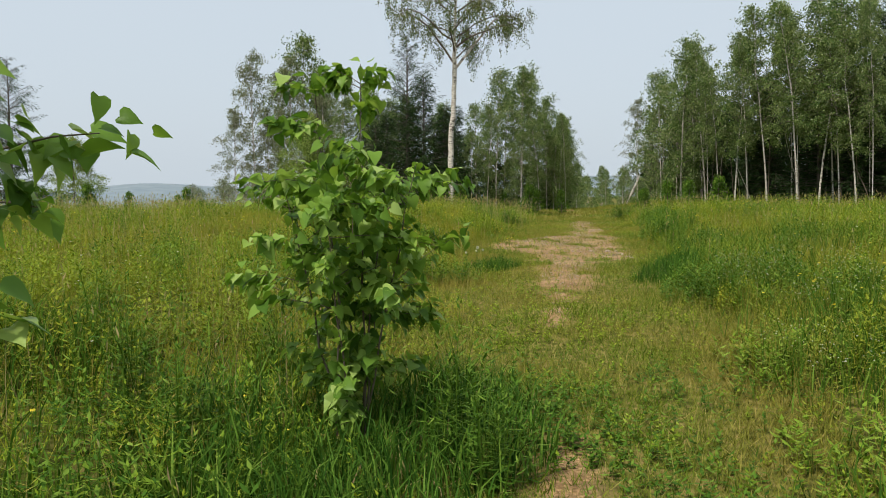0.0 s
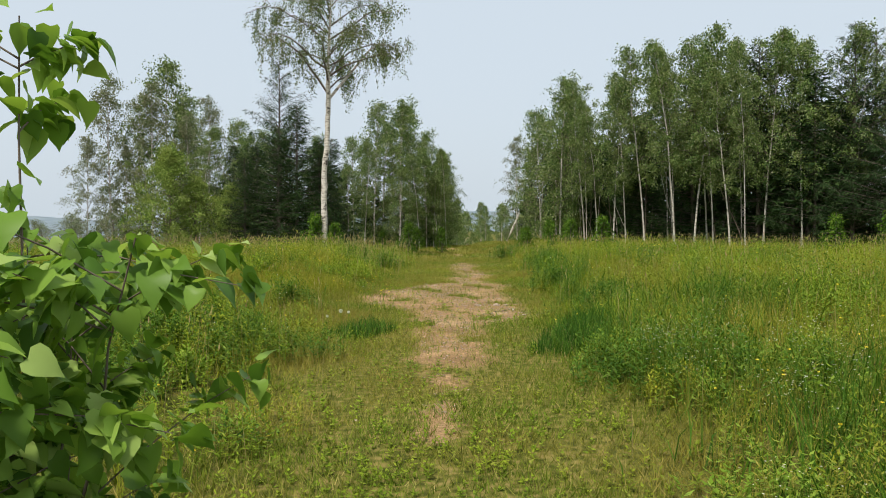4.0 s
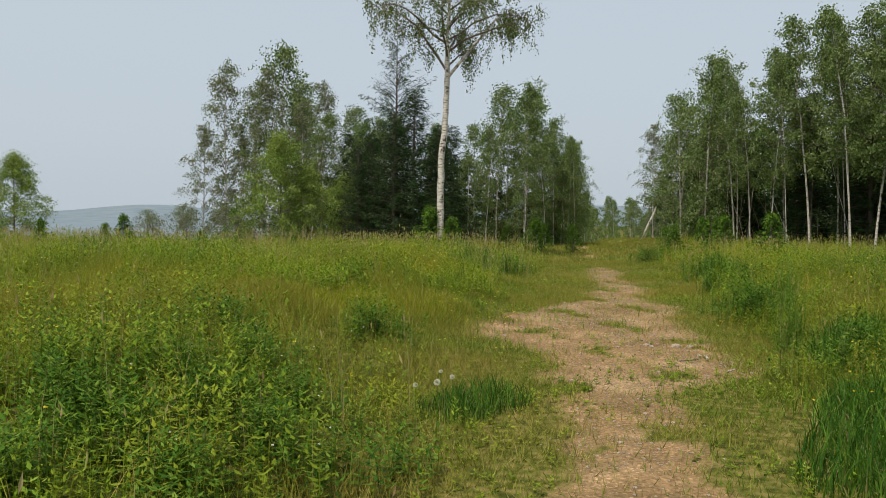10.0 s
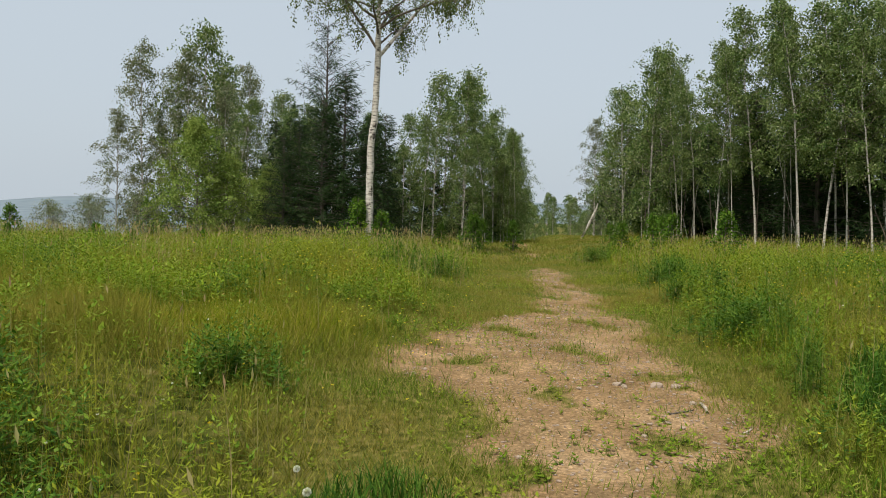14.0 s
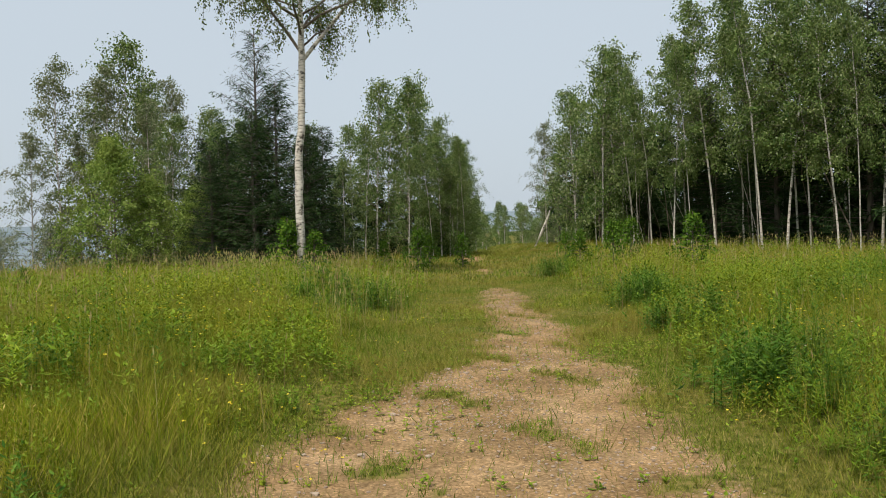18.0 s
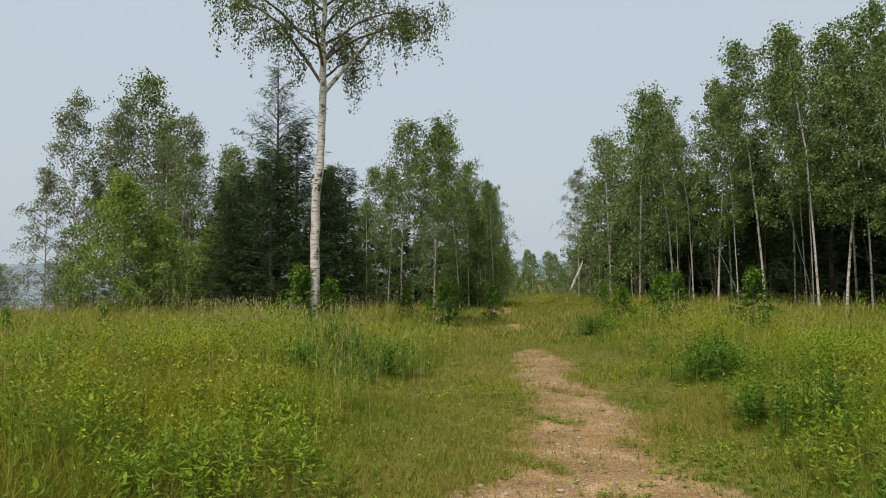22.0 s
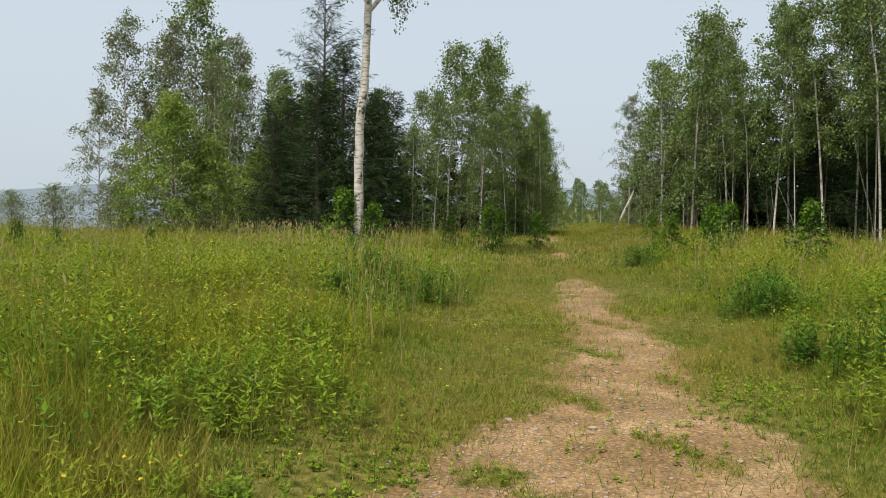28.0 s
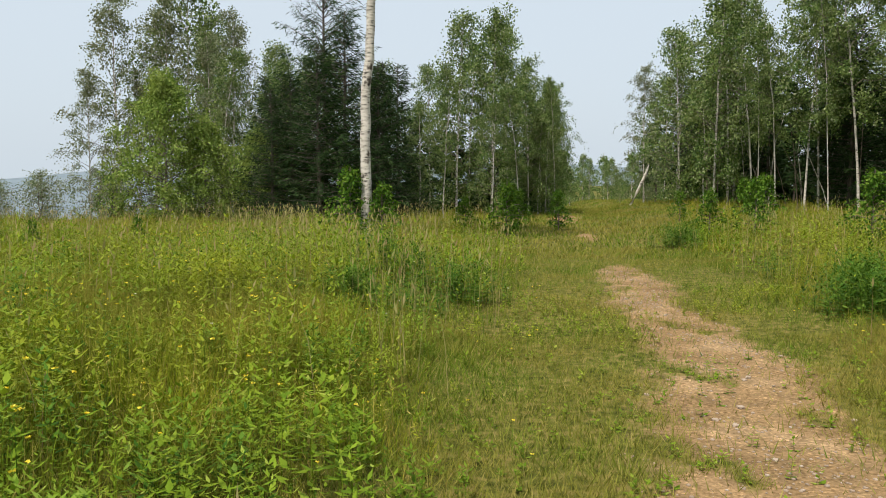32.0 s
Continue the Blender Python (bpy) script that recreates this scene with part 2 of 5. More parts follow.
# distance haze is put into the hills' own blue-grey colour
M_HILL, nt, b = material("haze_tinted_woodland", 1.0)
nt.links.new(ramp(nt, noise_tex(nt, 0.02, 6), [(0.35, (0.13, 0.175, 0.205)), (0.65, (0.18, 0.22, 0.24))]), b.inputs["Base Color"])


# ---- mesh tools ----
def mesh_of(name, verts, faces, mat):
    """verts (n, 3), faces (k, 3) arrays into one mesh."""
    verts, faces = np.asarray(verts, np.float32), np.asarray(faces, np.int32)
    me = bpy.data.meshes.new(name)
    me.vertices.add(len(verts))
    me.vertices.foreach_set("co", verts.ravel())
    me.loops.add(faces.size)
    me.loops.foreach_set("vertex_index", faces.ravel())
    me.polygons.add(len(faces))
    me.polygons.foreach_set("loop_start", np.arange(0, faces.size, faces.shape[1], dtype=np.int32))
    me.update(calc_edges=True)
    me.materials.append(mat)
    return me


def part(name, me, parent, label=""):
    ob = new(name, me)
    ob.parent = parent
    if label:
        ob["label"] = label
    return ob


class Heap:
    """Gathers vertices and triangles."""
    def __init__(self):
        self.v, self.f, self.n = [], [], 0

    def add(self, v, f):
        self.v.append(np.asarray(v, float).reshape(-1, 3))
        self.f.append(np.asarray(f, int).reshape(-1, 3) + self.n)
        self.n += len(self.v[-1])

    def mesh(self, name, mat):
        return mesh_of(name, np.concatenate(self.v), np.concatenate(self.f), mat)


def smooth(v):
    v = np.clip(v, 0, 1)
    return v * v * (3 - 2 * v)


def unit(v):
    return v / np.maximum(np.linalg.norm(v, axis=-1, keepdims=True), 1e-9)


def tube(pts, radii, sides=7):
    pts, radii = np.asarray(pts, float), np.asarray(radii, float)
    n = len(pts)
    way = unit(np.gradient(pts, axis=0))
    ref = np.where(np.abs(way[:, 2:3]) > 0.9, [[1.0, 0, 0]], [[0, 0, 1.0]])
    a = unit(np.cross(way, ref))
    c = np.cross(way, a)
    th = np.arange(sides) / sides * 2 * np.pi
    ring = pts[:, None] + radii[:, None, None] * (np.cos(th)[None, :, None] * a[:, None] + np.sin(th)[None, :, None] * c[:, None])
    i, j = np.meshgrid(np.arange(n - 1), np.arange(sides), indexing="ij")
    k = (j + 1) % sides
    q = np.stack([i * sides + j, i * sides + k, (i + 1) * sides + k, (i + 1) * sides + j], -1).reshape(-1, 4)
    return ring.reshape(-1, 3), np.concatenate([q[:, [0, 1, 2]], q[:, [0, 2, 3]]])


def diamonds(p, axis, size, width, rng, fold=0.25, level=0.0):
    """Leaves at p along axis: folded diamonds of two triangles; level turns their upper faces to the sky."""
    n = len(p)
    side = unit(np.cross(axis, rng.normal(size=(n, 3)) * (1 - level) + [0, 0, 2.5 * level]))
    nor = np.cross(axis, side)
    s = np.broadcast_to(np.asarray(size, float), (n,))[:, None]
    mid = p + axis * s * 0.45 + nor * s * fold * width
    v = np.stack([p, mid + side * s * width * 0.5, p + axis * s, mid - side * s * width * 0.5], 1)
    i = np.arange(n)[:, None] * 4
    return v.reshape(-1, 3), np.concatenate([i + [[0, 1, 2]], i + [[0, 2, 3]]])


def blades(x, y, z, h, w, lean, rng, single=False):
    """Grass blades of three triangles each, rooted at x, y, z."""
    n = len(x)
    base = np.stack([x, y, z - 0.02], 1)
    az = rng.uniform(0, 2 * np.pi, n)
    u = np.stack([np.cos(az), np.sin(az), np.zeros(n)], 1)
    fa = rng.uniform(0, np.pi, n)
    s = np.stack([np.cos(fa), np.sin(fa), np.zeros(n)], 1) * (w / 2)[:, None]
    up = np.array([[0, 0, 1.0]])
    mid = base + up * (h * 0.6)[:, None] + u * (h * lean * 0.32)[:, None]
    tip = base + up * (h * np.sqrt(np.clip(1 - 0.6 * lean**2, 0.15, 1)))[:, None] + u * (h * lean)[:, None]
    if single:
        i = np.arange(n)[:, None] * 3
        return np.stack([base - s, base + s, tip], 1).reshape(-1, 3), i + [[0, 1, 2]]
    v = np.stack([base - s, base + s, mid - s * 0.75, mid + s * 0.75, tip], 1).reshape(-1, 3)
    i = np.arange(n)[:, None] * 5
    return v, np.concatenate([i + [[0, 1, 3]], i + [[0, 3, 2]], i + [[2, 3, 4]]])


# ---- the lie of the land ----
PATH_Y = (-60, -10, 0, 4, 7.5, 10.6, 14.4, 18.5, 22.7, 28, 36, 44, 50, 60, 80, 130, 400)
PATH_X = (-5, -0.6, 0.3, 0.7, 1.2, 1.8, 2.55, 3.4, 4.1, 5.1, 6.3, 7.5, 8.6, 11.0, 15.0, 22, 60)
PATH_Z_Y = (-60, -10, 0, 7.5, 12.3, 18.5, 22.7, 30, 45, 60, 80, 130, 300)
PATH_Z = (-1.5, -0.3, 0.05, 0.33, 0.41, 0.54, 0.54, 0.52, 0.56, 0.35, -0.35, -1.2, -3)
BARE_Y = (2.0, 2.6, 4.3, 5.0, 7.2, 7.6, 8.2, 8.6, 9.4, 10.2, 11.5, 12.7, 13.3, 13.9, 14.6, 15.5, 16.4, 17.2, 18.0, 18.8, 20, 21.6, 23, 24.4, 26, 28, 29, 34.3, 35.2, 36.3, 37, 42, 43.5, 47, 49, 50)
BARE_L = (0, 0.12, 0.12, 0, 0, 0.2, 0.18, 0, 0.2, 0.5, 0.45, 0.45, 0.8, 0.7, 1.0, 1.8, 1.6, 1.55, 1.25, 0.75, 0.6, 0.25, 0.35, 0.4, 0.45, 0.5, 0, 0, 0.3, 0.35, 0, 0, 0.7, 0.8, 0.6, 0)
BARE_R = (0, 0.12, 0.12, 0, 0, 0.05, 0.05, 0, 0.15, 0.45, 0.3, 0.25, 1.1, 1.1, 1.0, 0.95, 0.85, 0.85, 0.9, 0.8, 0.6, 0.7, 0.6, 0.45, 0.4, 0.3, 0, 0, 0.2, 0.25, 0, 0, 0.2, 0.4, 0.5, 0)


def path_x(y):
    return np.interp(y, PATH_Y, PATH_X)


def ripple(x, y):
    return (np.sin(1.1 * x + 0.35 * y) + np.sin(0.5 * x - 0.8 * y + 1.3) + np.sin(1.9 * x + 1.4 * y + 0.4) * 0.5 + np.sin(2.9 * y - 1.7 * x) * 0.35) / 2.85


def ground_z(x, y):
    x, y = np.asarray(x, float), np.asarray(y, float)
    d = x - path_x(y)
    a = np.abs(d)
    z = np.interp(y, PATH_Z_Y, PATH_Z)
    rise_l = np.interp(y, (0, 8, 12, 18, 23, 28, 34, 44, 90), (0.30, 0.24, 0.28, 0.32, 0.33, 0.20, 0.06, -0.02, 0.0))
    rise_r = np.interp(y, (0, 10, 18, 25, 32, 45, 60, 90), (0.36, 0.36, 0.32, 0.22, 0.12, 0.2, 0.4, 0.6))
    rise = np.where(d < 0, rise_l, rise_r)
    z = z + smooth((a - 1.2) / 3.0) * rise
    z = z + smooth((a - 1.6) / 2.0) * 0.09 * (ripple(1.1 * x + 3, 1.0 * y) + 0.6 * ripple(2.7 * y, 2.3 * x + 1)) * np.clip(1.6 - y / 60, 0, 1)
    z = z + 0.07 * ripple(x, y) * smooth((a - 0.6) / 2) + 0.015 * ripple(x * 3.1, y * 3.3)
    z = z - smooth((-d - 9) / 12) * np.clip((y - 46) * 0.07, 0, 12) * np.clip(1 - (y - 300) / 4000, 0, 1)
    z = z - smooth((np.abs(y) - 110) / 80) * 4
    return z


def bare(x, y):
    """1 where the path is worn to gravel, 0 in the grass; islands of turf stay in it."""
    d = x - path_x(y)
    wob = 0.20 * ripple(2.3 * x, 2.1 * y) + 0.14 * ripple(6 * y, 5 * x) + 0.08 * ripple(13 * x + 2, 11 * y)
    half = np.where(d < 0, np.interp(y, BARE_Y, BARE_L), np.interp(y, BARE_Y, BARE_R))
    core = smooth((half - np.abs(d) + wob * np.clip(half * 2, 0, 1)) / 0.55 + 0.42) * (half > 0.02)
    isle = ripple(4.1 * x + 1.7, 5.3 * y + 0.6) * 0.6 + ripple(9.2 * x, 10.4 * y + 2) * 0.4
    return core * (1 - 0.9 * smooth((isle - 0.27) / 0.16))


def tall(x, y):
    """0 on the path's worn turf, 1 in the tall meadow."""
    d = x - path_x(y)
    w = np.where(d < 0, np.interp(y, (0, 5, 9, 12, 15, 20, 30, 40, 50), (0.55, 0.7, 1.2, 1.3, 2.0, 1.9, 1.5, 2.2, 2.6)), np.interp(y, (0, 5, 9, 12, 15, 20, 30, 40, 50), (1.15, 1.3, 1.5, 1.4, 1.6, 1.7, 1.7, 3.2, 5.0)))
    return smooth((np.abs(d) - w + 0.45 + 0.35 * ripple(3 * x, 3 * y)) / np.where(d < 0, 1.7, 1.15))


gx = np.concatenate([[-3000, -1500, -800, -400, -200, -130, -90, -70, -55], np.arange(-46, -8, 1.0), np.arange(-8, 13, 0.17), np.arange(13, 48, 1.0), [55, 70, 90, 130, 200, 400, 800, 1500, 3000]])
gy = np.concatenate([[-3000, -800, -200, -80, -30, -15, -8], np.arange(-5, 1, 0.5), np.arange(1, 32, 0.17), np.arange(32, 62, 0.6), np.arange(62, 140, 4.0), [150, 170, 200, 300, 500, 800, 1500, 3000]])
X, Y = np.meshgrid(gx, gy)
Z = ground_z(X, Y)
nx = len(gx)
i, j = np.meshgrid(np.arange(len(gy) - 1), np.arange(nx - 1), indexing="ij")
k = (i * nx + j).ravel()
me = mesh_of("ground", np.stack([X.ravel(), Y.ravel(), Z.ravel()], 1), np.stack([k, k + 1, k + nx + 1, k + nx], 1), M_GROUND)
me.polygons.foreach_set("use_smooth", np.ones(len(me.polygons), bool))
me.attributes.new("bare", "FLOAT", "POINT").data.foreach_set("value", bare(X, Y).ravel().astype(np.float32))
# the mask also gives far ground the lighter sward colour of the path strip
me.attributes.new("trodden", "FLOAT", "POINT").data.foreach_set("value", np.where((Y > 46) | (np.abs(X - path_x(Y)) > 22), 0.9, (1 - tall(X, Y)) * (np.abs(X - path_x(Y)) < 4)).ravel().astype(np.float32))
tagged(new("ground", me), "rough meadow ground with a worn pinkish gravel path", "ground", kind="structure")

# far hills beyond the valley
hv, hf = [], []
na = 180
for q in range(na):
    a = radians(-95 + 190 * q / (na - 1))
    rise = 30 + 16 * math.sin(a * 5.1 + 1) + 12 * math.sin(a * 13.0) + 5 * math.sin(a * 31)
    for r, zz in ((250, -13.5), (900, -12), (1700, -9), (2300, rise)):
        hv.append((math.sin(a) * r, math.cos(a) * r, zz))
for q in range(na - 1):
    for s in (0, 1, 2):
        o = q * 4 + s
        hf += [(o, o + 4, o + 5), (o, o + 5, o + 1)]
tagged(new("backdrop", mesh_of("backdrop", hv, hf, M_HILL)), "low wooded hills tinted pale blue-grey for summer haze", "hills", kind="structure")


# ---- trees ----
def crown_leaves(tips, ways, per, spread, size, droop, rng):
    """Leaf sprays along twigs that start at tips and run along ways, drooping."""
    n = len(tips)
    t = rng.uniform(0.05, 1, (n, per))
    p = tips[:, None] + ways[:, None] * t[..., None]
    p[..., 2] -= droop * t**2 * np.linalg.norm(ways, axis=1)[:, None]
    p = p.reshape(-1, 3) + rng.normal(0, spread, (n * per, 3))
    axis = unit(rng.normal(0, 0.6, (n * per, 3)) + unit(ways).repeat(per, 0) * 0.5 + [0, 0, -0.7])
    return diamonds(p, axis, rng.uniform(0.7, 1.3, n * per) * size, 0.75, rng)


def broadleaf(name, seed, height, radius, clear, limbs, twigs, per, leaf_size, leaf_mat, bark, r0, lean=(0, 0), shape=0.5, droop=0.35, up=0.9, spread=0.10, label="", category="tree", bend=0.15, gaps=0.0):
    """One tree: an Empty at its foot, with trunk, branches and crown. clear: share of the height below the crown."""
    rng = np.random.default_rng(seed)
    top = new(name)
    tagged(top, label, category)
    s = np.linspace(0, 1, 10)
    wig = np.cumsum(rng.normal(0, 1, (10, 2)), 0) * bend * height / 30
    wig -= wig[0]
    axis = np.stack([lean[0] * height * s**1.2 + wig[:, 0] * s, lean[1] * height * s**1.2 + wig[:, 1] * s, height * s], 1)
    axis[0, 2] = -0.4
    rad = r0 * (1 - s) ** 0.8 + 0.012
    rad[0] *= 1.25
    crown, twig = Heap(), Heap()
    part("trunk", mesh_of("trunk", *tube(axis, rad, 9), bark), top)
    sp, wy = [], []
    for q in range(limbs):
        u = (q + rng.uniform(0, 0.9)) / limbs
        h = clear + (0.97 - clear) * u
        p0 = np.array([np.interp(h, s, axis[:, c]) for c in range(3)])
        az = q * 2.4 + rng.normal(0, 0.4)
        env = (min(1.0, 0.45 + 0.55 * u / shape) if u < shape else ((1 - u) / (1 - shape)) ** 1.05 * 0.93 + 0.07) * radius * rng.uniform(0.65, 1.15)
        if rng.uniform() < gaps:
            env *= 0.55
        el = up * (0.35 + 0.55 * u)
        tt = np.linspace(0, 1, 5)[:, None]
        out = np.array([math.cos(az), math.sin(az), 0])
        pts = p0 + out * env * tt + np.array([0, 0, 1]) * env * (math.tan(min(el, 1.25)) * tt - droop * tt**2.2)
        pts[1:] += rng.normal(0, 0.05 * env, (4, 3))
        rr = np.interp(h, s, rad) * 0.38 * (1 - tt[:, 0]) + 0.006
        twig.add(*tube(pts, rr, 3))
        for _ in range(twigs):
            g = rng.uniform(0.22, 1.0) ** 0.8
            st = np.array([np.interp(g, tt[:, 0], pts[:, c]) for c in range(3)])
            wv = unit(rng.normal(0, 0.7, 3) + out * 0.5 + np.array([0, 0, 0.1])) * min(radius, 2.2) * rng.uniform(0.12, 0.36)
            sp.append(st)
            wy.append(wv)
    sp.append(axis[-1] - [0, 0, 0.25])
    wy.append(np.array([0, 0, 0.3]))
    crown.add(*crown_leaves(np.array(sp), np.array(wy), per, spread, leaf_size, droop, rng))
    leaves = crown.f[0].shape[0]
    crown.add(np.concatenate(twig.v), np.concatenate(twig.f))
    me = crown.mesh("crown", leaf_mat)
    me.materials.append(M_TWIG)
    slot = np.zeros(len(me.polygons), np.int32)
    slot[leaves:] = 1
    me.polygons.foreach_set("material_index", slot)
    part("crown", me, top)
    return top


def conifer(name, seed, height, radius, clear, whorls, per, mat, r0, sparse_top=0.0, label="", sag=0.25, spray=9, needle=0.30, flat=0.16, rise=0.35, hang=0.15, layers=2, twiggy=True):
    """A conifer: boughs set unevenly up the trunk, each with side sprays that hang a little."""
    rng = np.random.default_rng(seed)
    top = new(name)
    tagged(top, label, "tree")
    s = np.linspace(0, 1, 8)
    axis = np.stack([np.cumsum(rng.normal(0, 0.02, 8)), np.cumsum(rng.normal(0, 0.02, 8)), height * s], 1)
    axis[0, 2] = -0.4
    wood, crown = Heap(), Heap()
    wood.add(*tube(axis, r0 * (1 - s) + 0.012, 7))
    base, way = [], []
    for q in range(whorls * per):
        u = rng.uniform(0, 1) if q % 2 else (q // per + rng.uniform(0, 0.9)) / whorls
        if sparse_top and u > 0.42 and rng.uniform() < sparse_top:
            continue
        h = clear + (0.985 - clear) * u
        p0 = np.array([np.interp(h, s, axis[:, 0]), np.interp(h, s, axis[:, 1]), h * height])
        az = rng.uniform(0, 2 * np.pi)
        ln = radius * (1 - u) ** 0.8 * rng.uniform(0.5, 1.2) + 0.2
        out = np.array([math.cos(az), math.sin(az), 0])
        tt = np.linspace(0, 1, 4)[:, None]
        tilt = rise * (0.15 + 0.85 * u) + rng.normal(0, 0.08)
        pts = p0 + out * ln * tt + np.array([0, 0, 1]) * ln * (tilt * tt - sag * np.sin(tt * 2.2))
        if twiggy:
            wood.add(*tube(pts, 0.018 * (1 - tt[:, 0]) + 0.004, 3))
        k = int(spray * ln / radius) + 4
        g = rng.uniform(0.08, 1.02, k)
        st = np.stack([np.interp(g, tt[:, 0], pts[:, c]) for c in range(3)], 1)
        sd = np.cross(out, [0, 0, 1.0]) * rng.choice([-1, 1], k)[:, None]
        base.append(st)
        way.append(unit(out * 0.75 + sd * rng.uniform(0.2, 1.0, (k, 1)) + rng.normal(0, 0.25, (k, 3)) + [0, 0, tilt * 0.4 - hang]))
    base, way = np.concatenate(base), np.concatenate(way)
    for q in range(layers):
        step = q * 0.55 * needle * way
        crown.add(*diamonds(base + step + rng.normal(0, 0.05, base.shape), unit(way + rng.normal(0, 0.35, way.shape) - [0, 0, 0.25 * q * hang]), rng.uniform(0.5, 1.4, len(base)) * needle, flat, rng))
    part("trunk", wood.mesh("trunk", M_DARK_BARK), top)
    part("crown", crown.mesh("crown", mat), top)
    return top


def weeping_birch(name, seed, label):
    """The lone birch: bare trunk, a fork at six metres, bent limbs and leafy twigs hanging in chains."""
    rng = np.random.default_rng(seed)
    top = tagged(new(name), label, "tree")
    hz = np.array((-0.4, 0, 0.7, 2, 3.5, 5, 6.4, 7.7, 9.2, 11.2, 13))
    hx = np.array((0, 0, 0.03, 0.0, 0.06, 0.17, 0.2, 0.2, 0.28, 0.34, 0.3))
    hy = np.array((0, 0, 0.02, 0.05, 0.03, 0.06, 0.08, 0.1, 0.06, 0.02, 0))
    rad = np.array((0.165, 0.15, 0.125, 0.118, 0.112, 0.10, 0.095, 0.068, 0.048, 0.025, 0.01))
    fine = np.linspace(0, 10, 41)
    axis = np.stack([np.interp(fine, range(11), c) for c in (hx, hy, hz)], 1)
    axis[2:, :2] += rng.normal(0, 0.012, (39, 2))
    rr = np.interp(fine, range(11), rad) * rng.uniform(0.96, 1.05, 41)
    trunk = part("trunk", mesh_of("trunk", *tube(axis, rr, 11), M_BIRCH_BARK), top)
    trunk.data.polygons.foreach_set("use_smooth", np.ones(len(trunk.data.polygons), bool))
    limbs = [(6.2, 5, 2.8, 2.5, 0.06), (6.4, 178, 2.5, 2.4, 0.045), (6.9, 262, 2.1, 1.6, 0.036), (7.0, 75, 2.2, 1.5, 0.036), (7.1, 335, 3.0, 1.1, 0.036), (7.4, 205, 2.9, 1.5, 0.036), (6.6, 40, 1.6, 0.9, 0.028)]
    for q in range(24):
        h = 7.4 + 5.0 * (q + rng.uniform(0, 0.8)) / 24
        limbs.append((h, q * 137.5 + rng.normal(0, 20), np.interp(h, (7, 8.5, 10, 12.3), (2.6, 2.9, 2.3, 0.8)) * rng.uniform(0.7, 1.1), rng.uniform(0.6, 1.7), 0.03 * (1 - 0.5 * q / 24)))
    twig, sp = Heap(), []
    tt = np.linspace(0, 1, 8)[:, None]
    for h, az, reach, rise, r in limbs:
        out = np.array([math.cos(radians(az)), math.sin(radians(az)), 0])
        p0 = np.array([np.interp(h, axis[:, 2], axis[:, 0]), np.interp(h, axis[:, 2], axis[:, 1]), h])
        pts = p0 + out * reach * tt**0.9 + np.array([0, 0, 1]) * (rise * np.sin(tt * 1.75) - 0.16 * reach * tt**3)
        pts[1:] += np.cumsum(rng.normal(0, 0.055, (7, 3)), 0)
        part("branch", mesh_of("branch", *tube(pts, r * (1 - tt[:, 0]) ** 0.8 + 0.006, 6), M_BIRCH_BARK if r > 0.05 else M_TWIG), top)
        for _ in range(int(6 + 6 * reach)):
            g = rng.uniform(0.14, 1.0)
            st = np.array([np.interp(g, tt[:, 0], pts[:, c]) for c in range(3)])
            side = unit(rng.normal(0, 0.8, 3) + out * 0.5 + [0, 0, 0.25]) * rng.uniform(0.25, 0.75)
            mid = st + side
            twig.add(*tube([st, st + side * 0.5 + [0, 0, 0.06], mid], (0.009, 0.006, 0.004), 3))
            for _ in range(rng.integers(2, 5)):
                a = st + side * rng.uniform(0.35, 1.0)
                ln = rng.uniform(0.18, 0.5) if rng.uniform() < 0.86 - 0.2 * (g > 0.6) else rng.uniform(0.5, 1.15)
                drift = rng.normal(0, 0.16, 3) + out * 0.12
                drift[2] = -1
                sp.append((a, unit(drift) * ln, ln))
    a, w, ln = np.array([s[0] for s in sp]), np.array([s[1] for s in sp]), np.array([s[2] for s in sp])
    who = np.repeat(np.arange(len(a)), (9 + 19 * ln).astype(int))
    g = rng.uniform(0, 1, len(who))
    p = a[who] + w[who] * g[:, None] + rng.normal(0, 1, (len(who), 3)) * np.interp(ln[who], (0.2, 0.6), (0.13, 0.045))[:, None]
    crown = Heap()
    crown.add(*diamonds(p, unit(rng.normal(0, 0.55, p.shape) + [0, 0, -0.8]), rng.uniform(0.045, 0.085, len(p)), 0.72, rng))
    leaves = crown.f[0].shape[0]
    for q in range(len(a)):
        if ln[q] > 0.55:
            twig.add(*tube([a[q], a[q] + w[q] * 0.5, a[q] + w[q]], (0.004, 0.003, 0.002), 3))
    crown.add(np.concatenate(twig.v), np.concatenate(twig.f))
    me = crown.mesh("crown", M_LONE_LEAF)
    me.materials.append(M_TWIG)
    slot = np.zeros(len(me.polygons), np.int32)
    slot[leaves:] = 1
    me.polygons.foreach_set("material_index", slot)
    part("crown", me, top)
    return top


def set_at(ob, x, y, turn=0.0, scale=1.0, sink=0.0, tall=1.0):
    m = pose(x, y, float(ground_z(x, y)) - sink, 0, 0, turn) @ Matrix.Diagonal((scale, scale, scale * tall, 1))
    ob.matrix_world = m
    return ob


def repeat(ob, x, y, turn=0.0, scale=1.0, sink=0.0, tall=1.0, label=""):
    c = copy_thing(ob, Matrix())
    set_at(c, x, y, turn, scale, sink, tall)
    if label:
        c["label"] = label
    return c


# the single tall birch beside the path: clean trunk, crown high above
lone = weeping_birch("birch_tree", 17, "tall lone birch with a long bare white trunk beside the path")
set_at(lone, 0.55, 34.0)
